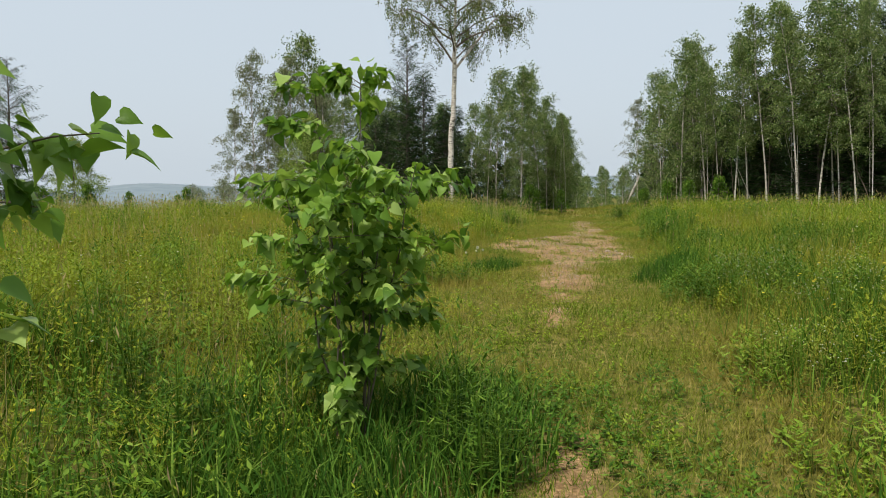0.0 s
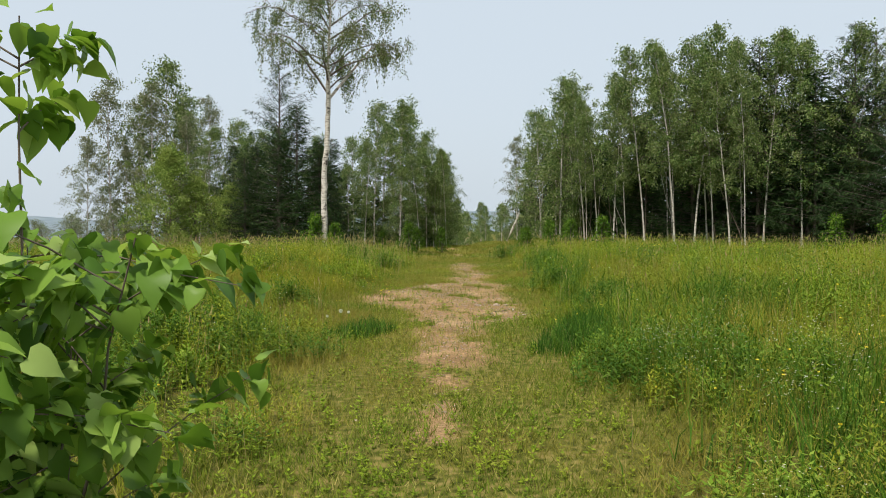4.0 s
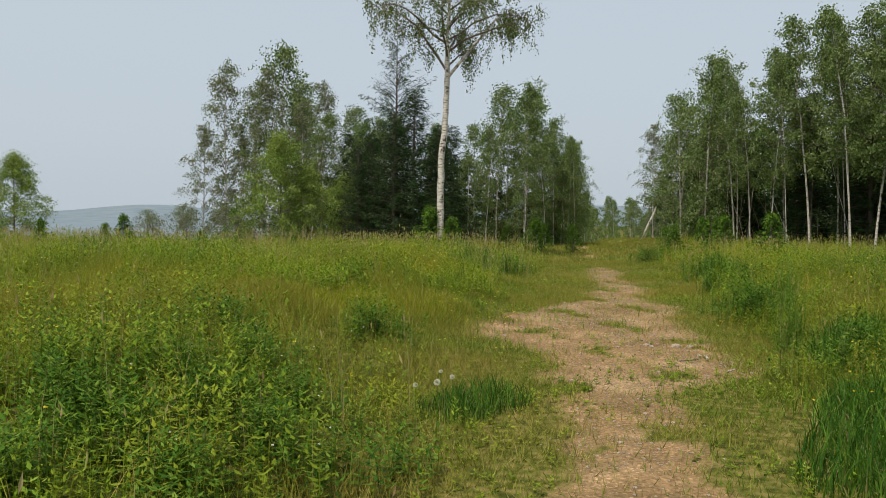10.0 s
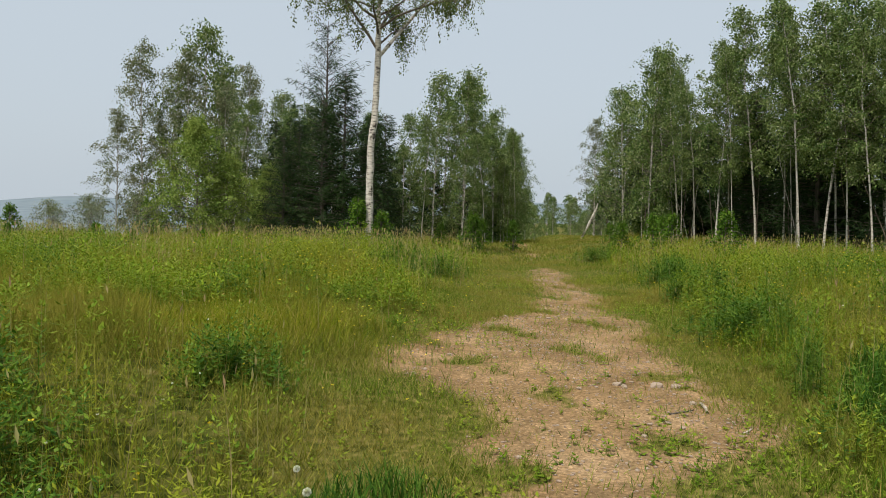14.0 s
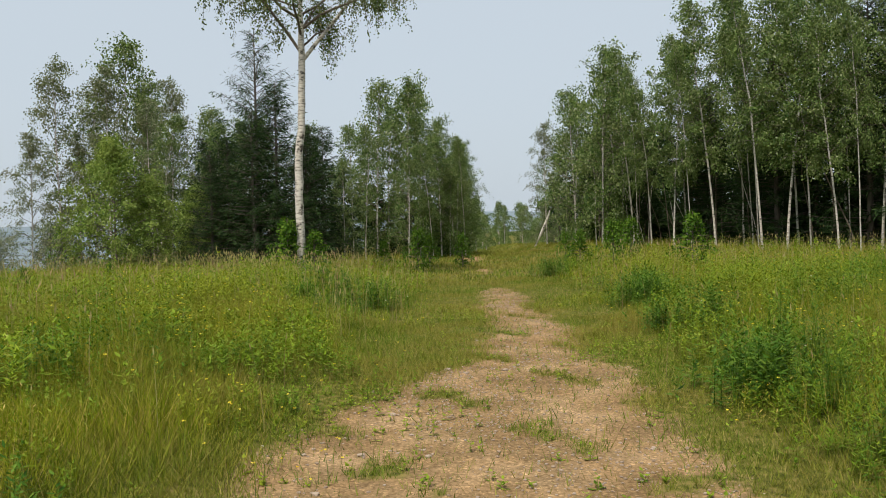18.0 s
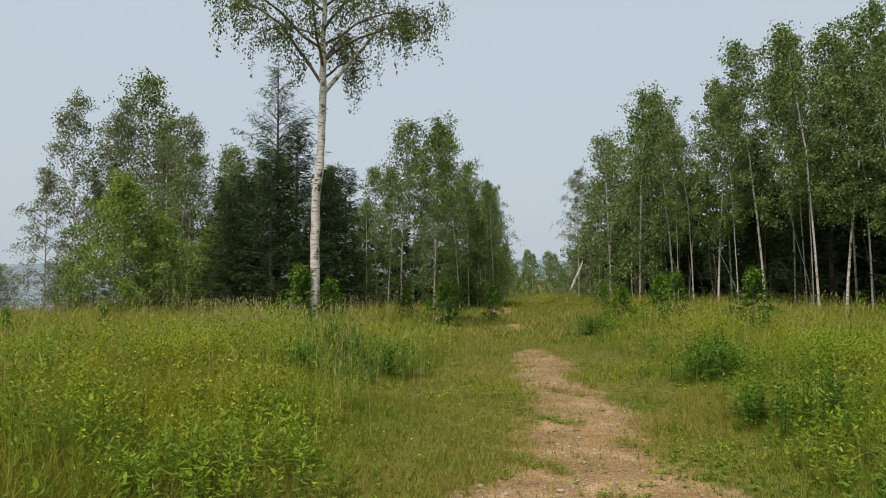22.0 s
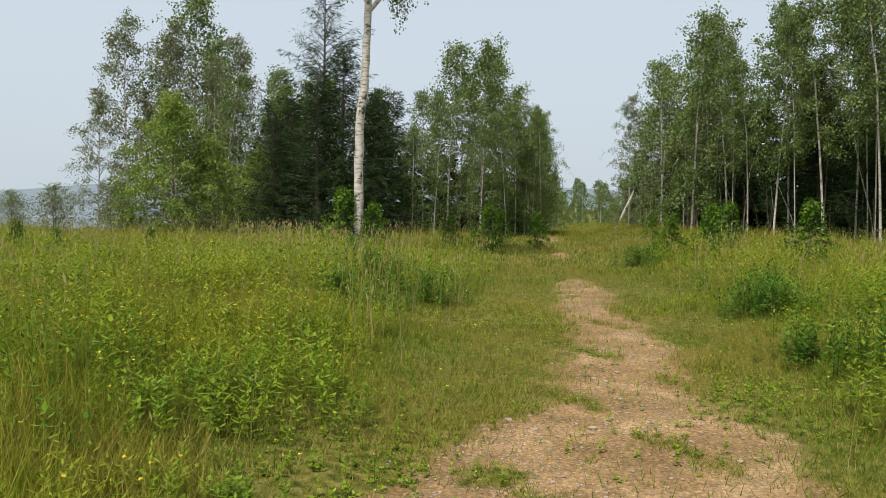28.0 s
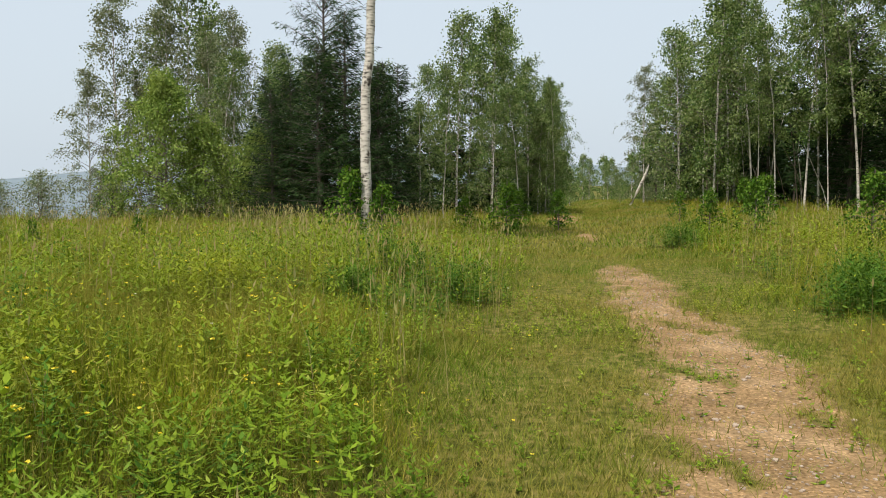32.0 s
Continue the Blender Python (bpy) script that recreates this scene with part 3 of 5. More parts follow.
# slim birches
B1 = broadleaf("birch_tree", 21, 11.0, 2.5, 0.32, 38, 10, 22, 0.098, M_BIRCH_LEAF, M_BIRCH_BARK, 0.04, lean=(-0.08, 0.0), bend=0.3, droop=0.6, shape=0.35, up=1.35, gaps=0.3, label="slim white-barked birch at the edge of the wood")
B2 = broadleaf("birch_tree", 22, 10.5, 3.1, 0.10, 48, 10, 18, 0.112, M_BIRCH_LEAF, M_BIRCH_BARK, 0.052, lean=(0.02, 0.02), shape=0.28, droop=0.5, up=1.45, gaps=0.25, spread=0.13, label="leafy birch with a full crown in a clump of birches")
B3 = broadleaf("birch_tree", 23, 11.5, 2.2, 0.38, 34, 10, 21, 0.10, M_BIRCH_LEAF, M_BIRCH_BARK, 0.04, lean=(-0.14, 0.01), bend=0.35, droop=0.55, shape=0.35, up=1.3, gaps=0.3, label="leaning slim birch at the edge of the wood")
B4 = broadleaf("birch_tree", 24, 11.5, 3.5, 0.06, 46, 9, 20, 0.105, M_GREY_LEAF, M_BIRCH_BARK, 0.05, lean=(-0.03, 0.0), droop=0.85, gaps=0.4, shape=0.25, up=1.5, spread=0.12, label="thin silvery-leaved birch with gaps in its crown")
B5 = broadleaf("birch_tree", 25, 10.0, 2.8, 0.05, 46, 9, 18, 0.112, M_BIRCH_LEAF, M_BIRCH_BARK, 0.045, lean=(0.01, -0.02), shape=0.25, droop=0.45, up=1.4, spread=0.13, label="pointed young birch leafy almost to the ground")
B6 = broadleaf("birch_tree", 26, 10.0, 3.2, 0.03, 30, 8, 12, 0.24, M_BIRCH_LEAF, M_BIRCH_BARK, 0.06, shape=0.35, droop=0.35, up=1.1, spread=0.2, label="distant birch down the valley beyond the path")
set_at(B6, 24.0, 90.0, 0, 0.6)
for ob, x, y, turn, sc in ((B1, 18.3, 44.0, 0, 1.0), (B2, 5.2, 50.0, 40, 0.84), (B3, 18.2, 40.0, 0, 0.9), (B4, -12.6, 55.0, 0, 0.98), (B5, 3.7, 51.0, 0, 0.88)):
    set_at(ob, x, y, turn, sc)
# right-hand wood edge
EDGE = ((B4, 15.7, 62.5, 20, 0.74), (B2, 15.9, 52.0, 10, 1.06), (B1, 16.9, 50.0, 15, 0.98), (B1, 19.2, 40.0, 170, 1.07), (B1, 20.1, 38.0, -10, 0.84), (B3, 19.9, 44.5, 30, 0.9),
        (B2, 17.6, 54.5, 150, 0.98), (B1, 18.6, 47.5, 40, 0.98), (B1, 21.8, 38.0, 200, 1.03), (B3, 21.0, 42.0, 10, 1.0), (B5, 16.3, 58.0, 200, 0.98), (B1, 22.6, 41.0, 300, 1.05),
        (B1, 25.5, 36.5, 90, 1.0), (B6, 19.0, 60.0, 40, 0.9), (B3, 20.2, 49.0, 120, 1.0))
MORE_EDGE = ((B1, 17.2, 46.0, 220, 0.92), (B5, 18.9, 57.0, 60, 1.0), (B1, 22.9, 36.5, 250, 0.95), (B3, 17.0, 48.0, 20, 0.72), (B5, 17.2, 61.0, 10, 0.95), (B5, 18.4, 67.0, 80, 0.85), (B1, 24.2, 38.5, 20, 1.02),
             (B3, 20.4, 40.2, 15, 0.8), (B1, 22.0, 45.0, 100, 1.05))
for ob, x, y, t, sc in EDGE + MORE_EDGE:
    repeat(ob, x, y, t, sc * 0.95)
# left-hand clump
CLUMP = ((B5, -9.4, 55.0, 100, 1.33), (B4, -9.9, 54.0, 60, 1.0), (B4, -6.1, 50.0, 150, 0.82), (B2, -7.6, 54.0, 230, 0.9), (B4, -11.3, 56.0, 200, 0.92), (B2, 4.4, 53.0, 10, 0.8), (B5, 6.4, 54.0, 190, 0.97),
         (B5, 2.6, 54.0, 270, 0.75), (B2, 7.8, 57.0, 80, 0.8), (B6, 9.4, 61.0, 30, 0.56), (B1, 6.0, 52.0, 90, 0.7), (B2, -3.4, 53.0, 20, 0.75), (B2, 8.2, 55.0, 140, 0.55))
MORE_CLUMP = ((B4, -14.0, 54.5, 120, 0.7), (B2, 9.0, 58.0, 250, 0.68), (B1, -4.0, 47.5, 200, 0.62), (B3, -6.4, 48.5, 190, 0.66), (B1, 8.3, 51.5, 60, 0.6), (B3, 6.3, 49.0, 20, 0.52), (B1, -2.2, 49.5, 10, 0.6), (B1, 3.0, 49.0, 120, 0.62), (B5, 8.0, 52.5, 33, 0.62), (B2, 6.9, 50.5, 200, 0.6), (B5, 8.9, 56.5, 310, 0.6), (B5, 10.2, 63.0, 20, 0.5), (B4, -11.9, 55.5, 90, 0.72), (B5, -8.4, 55.0, 10, 1.08), (B5, -4.9, 53.0, 20, 0.85), (B2, 0.2, 54.0, 80, 0.72), (B2, -1.8, 53.0, 200, 0.75), (B5, 5.0, 48.0, 60, 0.5), (B5, 7.4, 51.0, 10, 0.5), (B5, 2.0, 48.5, 110, 0.5), (B6, 10.6, 66.0, 50, 0.5), (B4, -7.4, 52.0, 300, 0.78))
for ob, x, y, t, sc in CLUMP + MORE_CLUMP:
    repeat(ob, x, y, t, sc * 0.94, 0.0, 1.0, "leafy birch in a mixed clump of trees beyond the meadow")
# far trees along the valley
for x, y, t, sc in ((12.2, 70, 10, 0.42), (13.6, 80, 90, 0.36), (15.4, 90, 50, 0.38), (17.4, 99, 120, 0.36), (16.4, 108, 70, 0.5), (19.6, 104, 20, 0.42), (20.6, 116, 160, 0.46), (23.2, 110, 220, 0.5), (24.6, 120, 30, 0.62), (26.0, 112, 80, 0.44), (28.0, 118, 110, 0.55),
                    (29.6, 108, 10, 0.6), (31.5, 121, 200, 0.62), (27.0, 96, 140, 0.5), (30.5, 99, 60, 0.7), (33.0, 112, 0, 0.8), (18.6, 124, 250, 0.52), (22.0, 127, 300, 0.5)):
    repeat(B6, x, y, t, sc, 0.0, 1.0, "distant birch down the valley beyond the path")
for q in range(26):
    x = np.interp(q, (0, 25), (6, 62)) + 3 * math.sin(q * 2.7)
    repeat(B6, x, 165 + 18 * math.sin(q * 1.9), q * 47, 0.75 + 0.2 * math.sin(q * 3.3), 0.0, 1.0, "distant birch in the woodland closing the valley")

# conifers
S1 = conifer("spruce_tree", 31, 9.0, 2.7, 0.02, 34, 8, M_NEEDLE, 0.13, label="dark dense spruce in a clump of trees", spray=26, needle=0.27, sag=0.05, flat=0.13, rise=0.45, hang=0.35)
S3 = conifer("spruce_tree", 34, 10.0, 2.3, 0.03, 14, 6, M_NEEDLE, 0.13, label="dense dark spruce deep inside the wood", spray=7, needle=0.72, flat=0.42, twiggy=False)
S2 = conifer("spruce_tree", 32, 10.5, 1.9, 0.20, 22, 6, M_NEEDLE, 0.10, label="dark spruce with a bare lower trunk inside the wood", spray=7, needle=0.45, flat=0.25)
L1 = conifer("larch_tree", 33, 10.6, 3.6, 0.05, 34, 7, M_LARCH, 0.12, sparse_top=0.45, label="open-crowned larch with feathery upswept branches", sag=-0.05, spray=44, needle=0.24, flat=0.12, rise=0.75, hang=0.55)
set_at(S1, -0.8, 45.0, 0, 0.86)
set_at(S2, 23.5, 36.5, 0, 0.8)
set_at(S3, 30.5, 36.0, 0, 1.0)
set_at(L1, -1.8, 47.5, 0, 1.0)
repeat(S1, 1.1, 50.0, 50, 0.74, 0, 1.0, "dark green spruce behind the lone birch")
repeat(S1, -2.9, 46.0, 120, 0.62, 0, 1.0, "low dark spruce at the foot of a larch")
repeat(S1, -4.6, 50.5, 190, 0.7)
repeat(S1, -1.7, 44.4, 75, 0.72)
repeat(S1, 0.4, 46.2, 160, 0.66)
repeat(S1, -3.5, 44.9, 215, 0.55, 0, 1.0, "low dark spruce at the foot of a larch")
repeat(S1, 0.5, 47.5, 270, 0.7, 0, 1.0, "dark green spruce behind the lone birch")
repeat(S1, -3.7, 48.6, 320, 0.72)
repeat(L1, 25.2, 36.0, 80, 1.0, 0, 1.0, "tall larch above the edge of the wood")
for ob, x, y, t, sc in ((L1, 25.9, 33.5, 20, 0.92), (L1, 23.9, 37.6, 200, 0.88), (B2, 27.0, 32, 160, 1.0), (L1, 27.0, 29.5, 10, 0.85), (B5, 28.5, 27.5, 70, 1.0), (L1, 29, 31, 130, 0.95), (L1, 26.6, 36.4, 300, 0.95), (L1, 28.2, 33.4, 250, 1.0)):
    repeat(ob, x, y, t, sc, 0, 1.05)
for x, y, t, sc in ((22.4, 39.4, 10, 1.05), (20.9, 43.5, 130, 0.95), (19.6, 47.0, 250, 0.8)):
    repeat(S1, x, y, t, sc, 0, 1.1, "dark spruce standing among the birches of the wood")
# added low spruces, dark fill for the pale gaps behind the clump
for q in range(11):
    repeat(S3, -8.5 + 1.7 * q, 57.5 + 1.5 * math.sin(q * 2.1), q * 77, 0.42 + 0.08 * math.sin(q * 1.3), 0, 1.0, "low spruce added as dark fill at the foot of the clump")
# second added row, standing in for the shade under the crowns
for q in range(9):
    repeat(S3, -7.5 + 1.9 * q, 55.0 + math.sin(q * 1.7), q * 61, 0.33 + 0.06 * math.sin(q * 2.3), 0, 1.0, "low spruce added as dark fill at the foot of the clump")
# slender stems standing in front of the dark wood
for x, y, t, sc in ((18.9, 41.5, 5, 0.5), (17.4, 44.5, 350, 0.45), (20.6, 37.5, 20, 0.5), (19.4, 42.8, 340, 0.55), (21.4, 39.2, 10, 0.5), (16.6, 48.8, 30, 0.45)):
    repeat(B3, x, y, t, sc, 0, 1.75, "slender leaning birch stem before the dark wood")
rng = np.random.default_rng(5)
for q in range(30):
    y = 36 + 36 * (q % 15) / 15 + rng.uniform(-0.6, 0.6)
    x = np.interp(y, (34, 40, 50, 60, 72), (25, 22.0, 19.6, 18.8, 18.6)) + (0.4 if q < 15 else 2.6) + rng.uniform(-0.7, 0.9)
    repeat(S2, x, y, rng.uniform(0, 360), rng.uniform(0.58, 0.8))
for q in range(15):
    repeat(S3, 32 + 0.5 * (q % 5) + rng.uniform(-1, 1), 30 + 3 * q, rng.uniform(0, 360), rng.uniform(0.65, 0.9))
for q in range(16):
    y = 34 + 44 * q / 16 + rng.uniform(-0.6, 0.6)
    x = np.interp(y, (34, 40, 50, 60, 80), (31, 28.0, 25.5, 23.5, 23)) + rng.uniform(-0.8, 0.8)
    repeat(S3, x, y, rng.uniform(0, 360), rng.uniform(0.62, 0.85))

# bright bush-like young trees and undergrowth
D1 = broadleaf("young_tree", 41, 5.9, 2.9, 0.03, 56, 12, 24, 0.098, M_BRIGHT_LEAF, M_TWIG, 0.05, shape=0.3, droop=0.3, up=0.8, spread=0.12, label="bright green young tree with a bushy crown", bend=0.05)
set_at(D1, -7.1, 44.0, 0, 0.88)
repeat(D1, -6.0, 45.0, 120, 0.62)
repeat(D1, -4.4, 47.0, 40, 0.6)
repeat(D1, -22.0, 48.0, 60, 0.78, 0, 1.0, "young tree standing alone beyond the meadow")
repeat(L1, -18.7, 35.0, 30, 0.66, 0, 1.0, "feathery larch standing alone beyond the meadow")
U1 = broadleaf("sapling_bush", 42, 1.5, 0.55, 0.02, 30, 5, 9, 0.07, M_LUSH, M_TWIG, 0.012, shape=0.3, droop=0.4, spread=0.05, up=0.75, label="low leafy sapling bush growing in the grass", category="bush")
set_at(U1, 0.95, 33.7, 0, 0.9)
for x, y, t, sc in ((0.2, 33.8, 50, 1.15), (10.9, 30.8, 10, 1.0), (9.7, 33.5, 80, 0.95), (9.0, 34.5, 200, 0.8), (4.2, 36.5, 40, 1.0), (6.0, 38.5, 120, 0.8), (17.2, 26.0, 20, 0.95), (19.3, 26.0, 140, 1.15), (10.5, 41, 60, 0.7),
                    (3.2, 38, 170, 0.7), (5.0, 40, 220, 0.8), (12.2, 38.5, 20, 1.0), (13.5, 43, 90, 0.9), (-9.8, 46, 70, 1.2)):
    repeat(U1, x, y, t, sc)
for x, y, t, sc in ((-14.6, 29.5, 10, 0.75), (-13.4, 30.5, 60, 0.9), (-12.2, 31.5, 120, 0.7), (-15.6, 31.0, 200, 0.85), (-10.8, 33.0, 250, 0.6), (-9.2, 31.0, 300, 0.5), (-7.4, 32.5, 20, 0.55), (-6.0, 31.5, 90, 0.42), (-4.4, 33.0, 150, 0.45), (-11.4, 36.0, 40, 0.9), (-17.0, 33.0, 80, 0.8)):
    repeat(U1, x, y, t, sc, 0, 1.0, "low leafy bush on the rim of the meadow")
W0 = broadleaf("willow_bush", 43, 2.2, 1.5, 0.02, 40, 7, 8, 0.07, M_GREY_LEAF, M_TWIG, 0.015, shape=0.4, up=0.9, spread=0.09, label="thin grey-green willow bush at the rim of the meadow", category="bush")
set_at(W0, -12.4, 46.0, 0, 0.85)
for x, y, t, sc in ((-14.4, 46.5, 100, 0.7), (-10.6, 47.0, 200, 0.9), (-13.4, 44.5, 30, 0.6), (-11.6, 44.0, 70, 0.7), (-9.5, 45.4, 240, 0.7)):
    repeat(W0, x, y, t, sc)


# ---- near shrubs with heart-shaped leaves ----
def heart_leaf(name, seed):
    """A heart-shaped leaf 1 long, folded along the midrib, with a drooping tip."""
    rng = np.random.default_rng(seed)
    half = ((0.0, 0.03), (-0.08, 0.26), (0.08, 0.44), (0.34, 0.42), (0.62, 0.26), (0.84, 0.09))
    droop = rng.uniform(0.15, 0.5)
    v = [(0, 0, 0), (0, 0.35, -0.35 * 0.35 * droop), (0, 0.7, -0.7 * 0.7 * droop), (0, 1, -droop)]
    f = []
    for s in (-1, 1):
        o = len(v)
        lift = rng.uniform(0.1, 0.35)
        for yy, xx in half:
            v.append((s * xx, yy, xx * lift - max(yy, 0) ** 2 * droop + rng.normal(0, 0.015)))
        t = [(0, o + 1, o), (0, o + 2, o + 1), (0, 1, o + 2), (1, o + 3, o + 2), (1, 2, o + 3), (2, o + 4, o + 3), (2, o + 5, o + 4), (2, 3, o + 5)]
        f += t if s > 0 else [(a, c, b_) for a, b_, c in t]
    me = mesh_of(name, np.array(v), np.array(f), M_SHRUB_LEAF)
    me.polygons.foreach_set("use_smooth", np.ones(len(me.polygons), bool))
    return me


LEAVES = [heart_leaf("leaf", 60 + q) for q in range(5)]
LEAF_GEO = []
for me in LEAVES:
    co = np.zeros(len(me.vertices) * 3, np.float32)
    me.vertices.foreach_get("co", co)
    LEAF_GEO.append((co.reshape(-1, 3), np.array([p.vertices[:] for p in me.polygons])))


FORM = ((0, 0.2, 0.35, 0.55, 0.68, 0.82, 1.0), (0.6, 0.45, 0.6, 0.95, 1.0, 0.7, 0.3))


def shrub(name, seed, stems, height, radius, count, leaf, label, low=0.1, lean=(0, 0)):
    """Several thin stems with side twigs; every leaf hangs on a twig as a part of its own."""
    rng = np.random.default_rng(seed)
    top = tagged(new(name), label, "shrub")
    spots = []
    for q in range(stems):
        az = q * 2.4 + rng.normal(0, 0.3)
        reach = radius * rng.uniform(0.15, 0.55) * (q > 0)
        h = height * (1.0 if q == 0 else rng.uniform(0.6, 0.97))
        tt = np.linspace(0, 1, 8)[:, None]
        pts = np.array([[math.cos(az) * 0.06, math.sin(az) * 0.06, -0.1]]) + np.array([[math.cos(az), math.sin(az), 0]]) * reach * tt**1.3 + np.array([[lean[0], lean[1], 0]]) * tt**1.5 + np.array([[0, 0, h + 0.1]]) * tt
        pts[1:-1] += rng.normal(0, 0.015, (6, 3))
        stem = part("stem", mesh_of("stem", *tube(pts, 0.006 * (1 - tt[:, 0]) + 0.002, 5), M_TWIG), top)
        for _ in range(11):
            g = rng.uniform(max(low, 0.1), 0.97) ** 0.8
            if g * h < 0.32 * height and rng.uniform() < 0.6:
                continue
            p0 = np.array([np.interp(g, tt[:, 0], pts[:, c]) for c in range(3)])
            a2 = rng.uniform(0, 2 * np.pi)
            ln = radius * rng.uniform(0.35, 0.95) * np.interp(g * h / height, *FORM)
            ww = np.array([math.cos(a2), math.sin(a2), rng.uniform(0.1, 0.9)]) * ln
            tw = p0 + ww * np.linspace(0, 1, 4)[:, None] - np.array([0, 0, 0.25]) * ln * np.linspace(0, 1, 4)[:, None] ** 2
            part("twig", mesh_of("twig", *tube(tw, (0.003, 0.0025, 0.002, 0.0012), 3), M_TWIG), stem)
            for g2 in (0.3, 0.5, 0.68, 0.84, 1.0):
                spots.append((p0 + ww * g2 - np.array([0, 0, 0.25]) * ln * g2**2, a2))
        for g in np.linspace(max(low, 0.3), 1, 8):
            spots.append((np.array([np.interp(g, tt[:, 0], pts[:, c]) for c in range(3)]), rng.uniform(0, 6.28)))
    rng.shuffle(spots)
    rest = Heap()
    for q in range(count):
        p, a2 = spots[q % len(spots)]
        p = p + rng.normal(0, 0.025, 3)
        m = pose(*p, rng.normal(-28, 24), rng.normal(0, 25), math.degrees(a2) - 90 + rng.normal(0, 55)) @ Matrix.Scale(leaf * rng.uniform(0.6, 1.2), 4)
        if q < 300:
            part("leaf", LEAVES[q % 5], top).matrix_basis = m
        else:
            v, f = LEAF_GEO[q % 5]
            rest.add(v @ np.array(m.to_3x3()).T + np.array(m.translation), f)
    if rest.n:
        tagged(part("foliage", rest.mesh("foliage", M_SHRUB_REST), top), kind="stuff")
    return top


set_at(shrub("poplar_shrub", 71, 9, 2.02, 0.64, 2500, 0.074, "young poplar shrub with glossy heart-shaped leaves in tall grass"), -0.38, 4.35)
set_at(shrub("poplar_sapling", 72, 5, 2.25, 0.32, 1300, 0.052, "leafy poplar sapling close beside the start of the path", 0.1, (0.05, 0.0)), -0.80, 1.38)


# ---- grass, weeds and flowers ----
def scatter(n, x0, x1, y0, y1, rng, keep):
    x, y = rng.uniform(x0, x1, n), rng.uniform(y0, y1, n)
    ok = keep(x, y)
    return x[ok], y[ok]


def wide(x, y, a=0.9, b=2.5):
    """Ground that a walker on the path has before him."""
    return (np.abs(x - 0.2 * np.clip(y, 0, 40)) < a * np.clip(y, 0.5, 99) + b)


def clumps(x, y, f, p=0.0):
    return ripple(x * f + p, y * f - p) * 0.6 + ripple(x * f * 2.3 - p, y * f * 2.1) * 0.4


def herby(x, y):
    """1 in the middle of a patch of leafy herbs, 0 in pure grass."""
    return smooth(0.54 + 0.9 * clumps(x, y, 0.75, 1.0) + 0.5 * clumps(x, y, 2.4, 2.0)) * np.interp(y, (0, 26, 40), (1, 0.85, 0.4)) * (1 - 0.6 * np.exp(-(((y - 15.3) / 2.4) ** 2)) * (x < path_x(y)))


def stand(x, y):
    """How high the grass stands: uneven, in tussocks with low gaps between."""
    return np.clip(0.95 + 0.75 * clumps(x, y, 1.1) + 0.45 * clumps(x, y, 2.9, 4.0), 0.35, 1.9)


rng = np.random.default_rng(8)
meadow = Heap()
for n, x0, x1, y0, y1, wid, hs, keep in (
        (520000, -11, 14, 1.2, 27, 0.0058, 0.92, lambda x, y: wide(x, y) & (np.abs(x - path_x(y)) < 11)),
        (150000, -5.0, 2.6, 14.5, 22.5, 0.0055, 0.85, lambda x, y: wide(x, y)),
        (90000, -26, 27, 8, 30, 0.012, 1.0, lambda x, y: wide(x, y) & (np.abs(x - path_x(y)) >= 11)),
        (170000, -34, 28, 27, 46, 0.014, 1.0, lambda x, y: wide(x, y)),
        (60000, -26, 26, -12, 26, 0.016, 1.0, lambda x, y: ~wide(x, y)),
        (60000, -35, 32, 44, 70, 0.03, 1.1, lambda x, y: wide(x, y))):
    x, y = scatter(n, x0, x1, y0, y1, rng, keep)
    t = tall(x, y)
    ok = rng.uniform(size=len(x)) < t * (0.92 - 0.72 * herby(x, y)) * np.interp(y, (0, 6, 10), (0.3, 0.5, 1))
    x, y, t = x[ok], y[ok], t[ok]
    h = (0.06 + 0.29 * t) * hs * rng.uniform(0.4, 1.4, len(x)) * stand(x, y) * np.interp(y, (0, 6, 12, 30), (1.15, 1.05, 1.0, 0.95))
    meadow.add(*blades(x, y, ground_z(x, y), h, wid * rng.uniform(0.6, 1.5, len(x)), rng.uniform(0.1, 0.95, len(x)), rng, True))
tagged(new("meadow_grass", meadow.mesh("meadow_grass", M_MEADOW)), "tall uncut meadow grass with straw-coloured tips", "grass", kind="stuff")

turf = Heap()
x, y = scatter(1000000, -3.5, 9, 1.0, 32, rng, lambda x, y: np.abs(x - path_x(y)) < 2.9)
ok = (rng.uniform(size=len(x)) < (1 - 0.88 * bare(x, y)) * np.interp(y, (0, 14, 32), (1, 0.75, 0.5)) * np.clip(0.8 + 0.7 * clumps(x, y, 1.5), 0.2, 1)) & (tall(x, y) < 0.8)
x, y = x[ok], y[ok]
turf.add(*blades(x, y, ground_z(x, y), rng.uniform(0.03, 0.12, len(x)) * (1 + 0.7 * tall(x, y)) * (1 + 0.5 * clumps(x, y, 2.2)), 0.007 * rng.uniform(0.6, 1.6, len(x)), rng.uniform(0.2, 0.95, len(x)), rng, True))
x, y = scatter(420000, -2.5, 4.5, 1.2, 9.5, rng, lambda x, y: np.abs(x - path_x(y)) < 2.6)
ok = (rng.uniform(size=len(x)) < (1 - 0.95 * bare(x, y)) * np.interp(y, (1.2, 6, 9.5), (1, 0.8, 0.3)) * np.clip(0.75 + 0.6 * clumps(x, y, 1.5), 0.15, 1)) & (tall(x, y) < 0.7)
x, y = x[ok], y[ok]
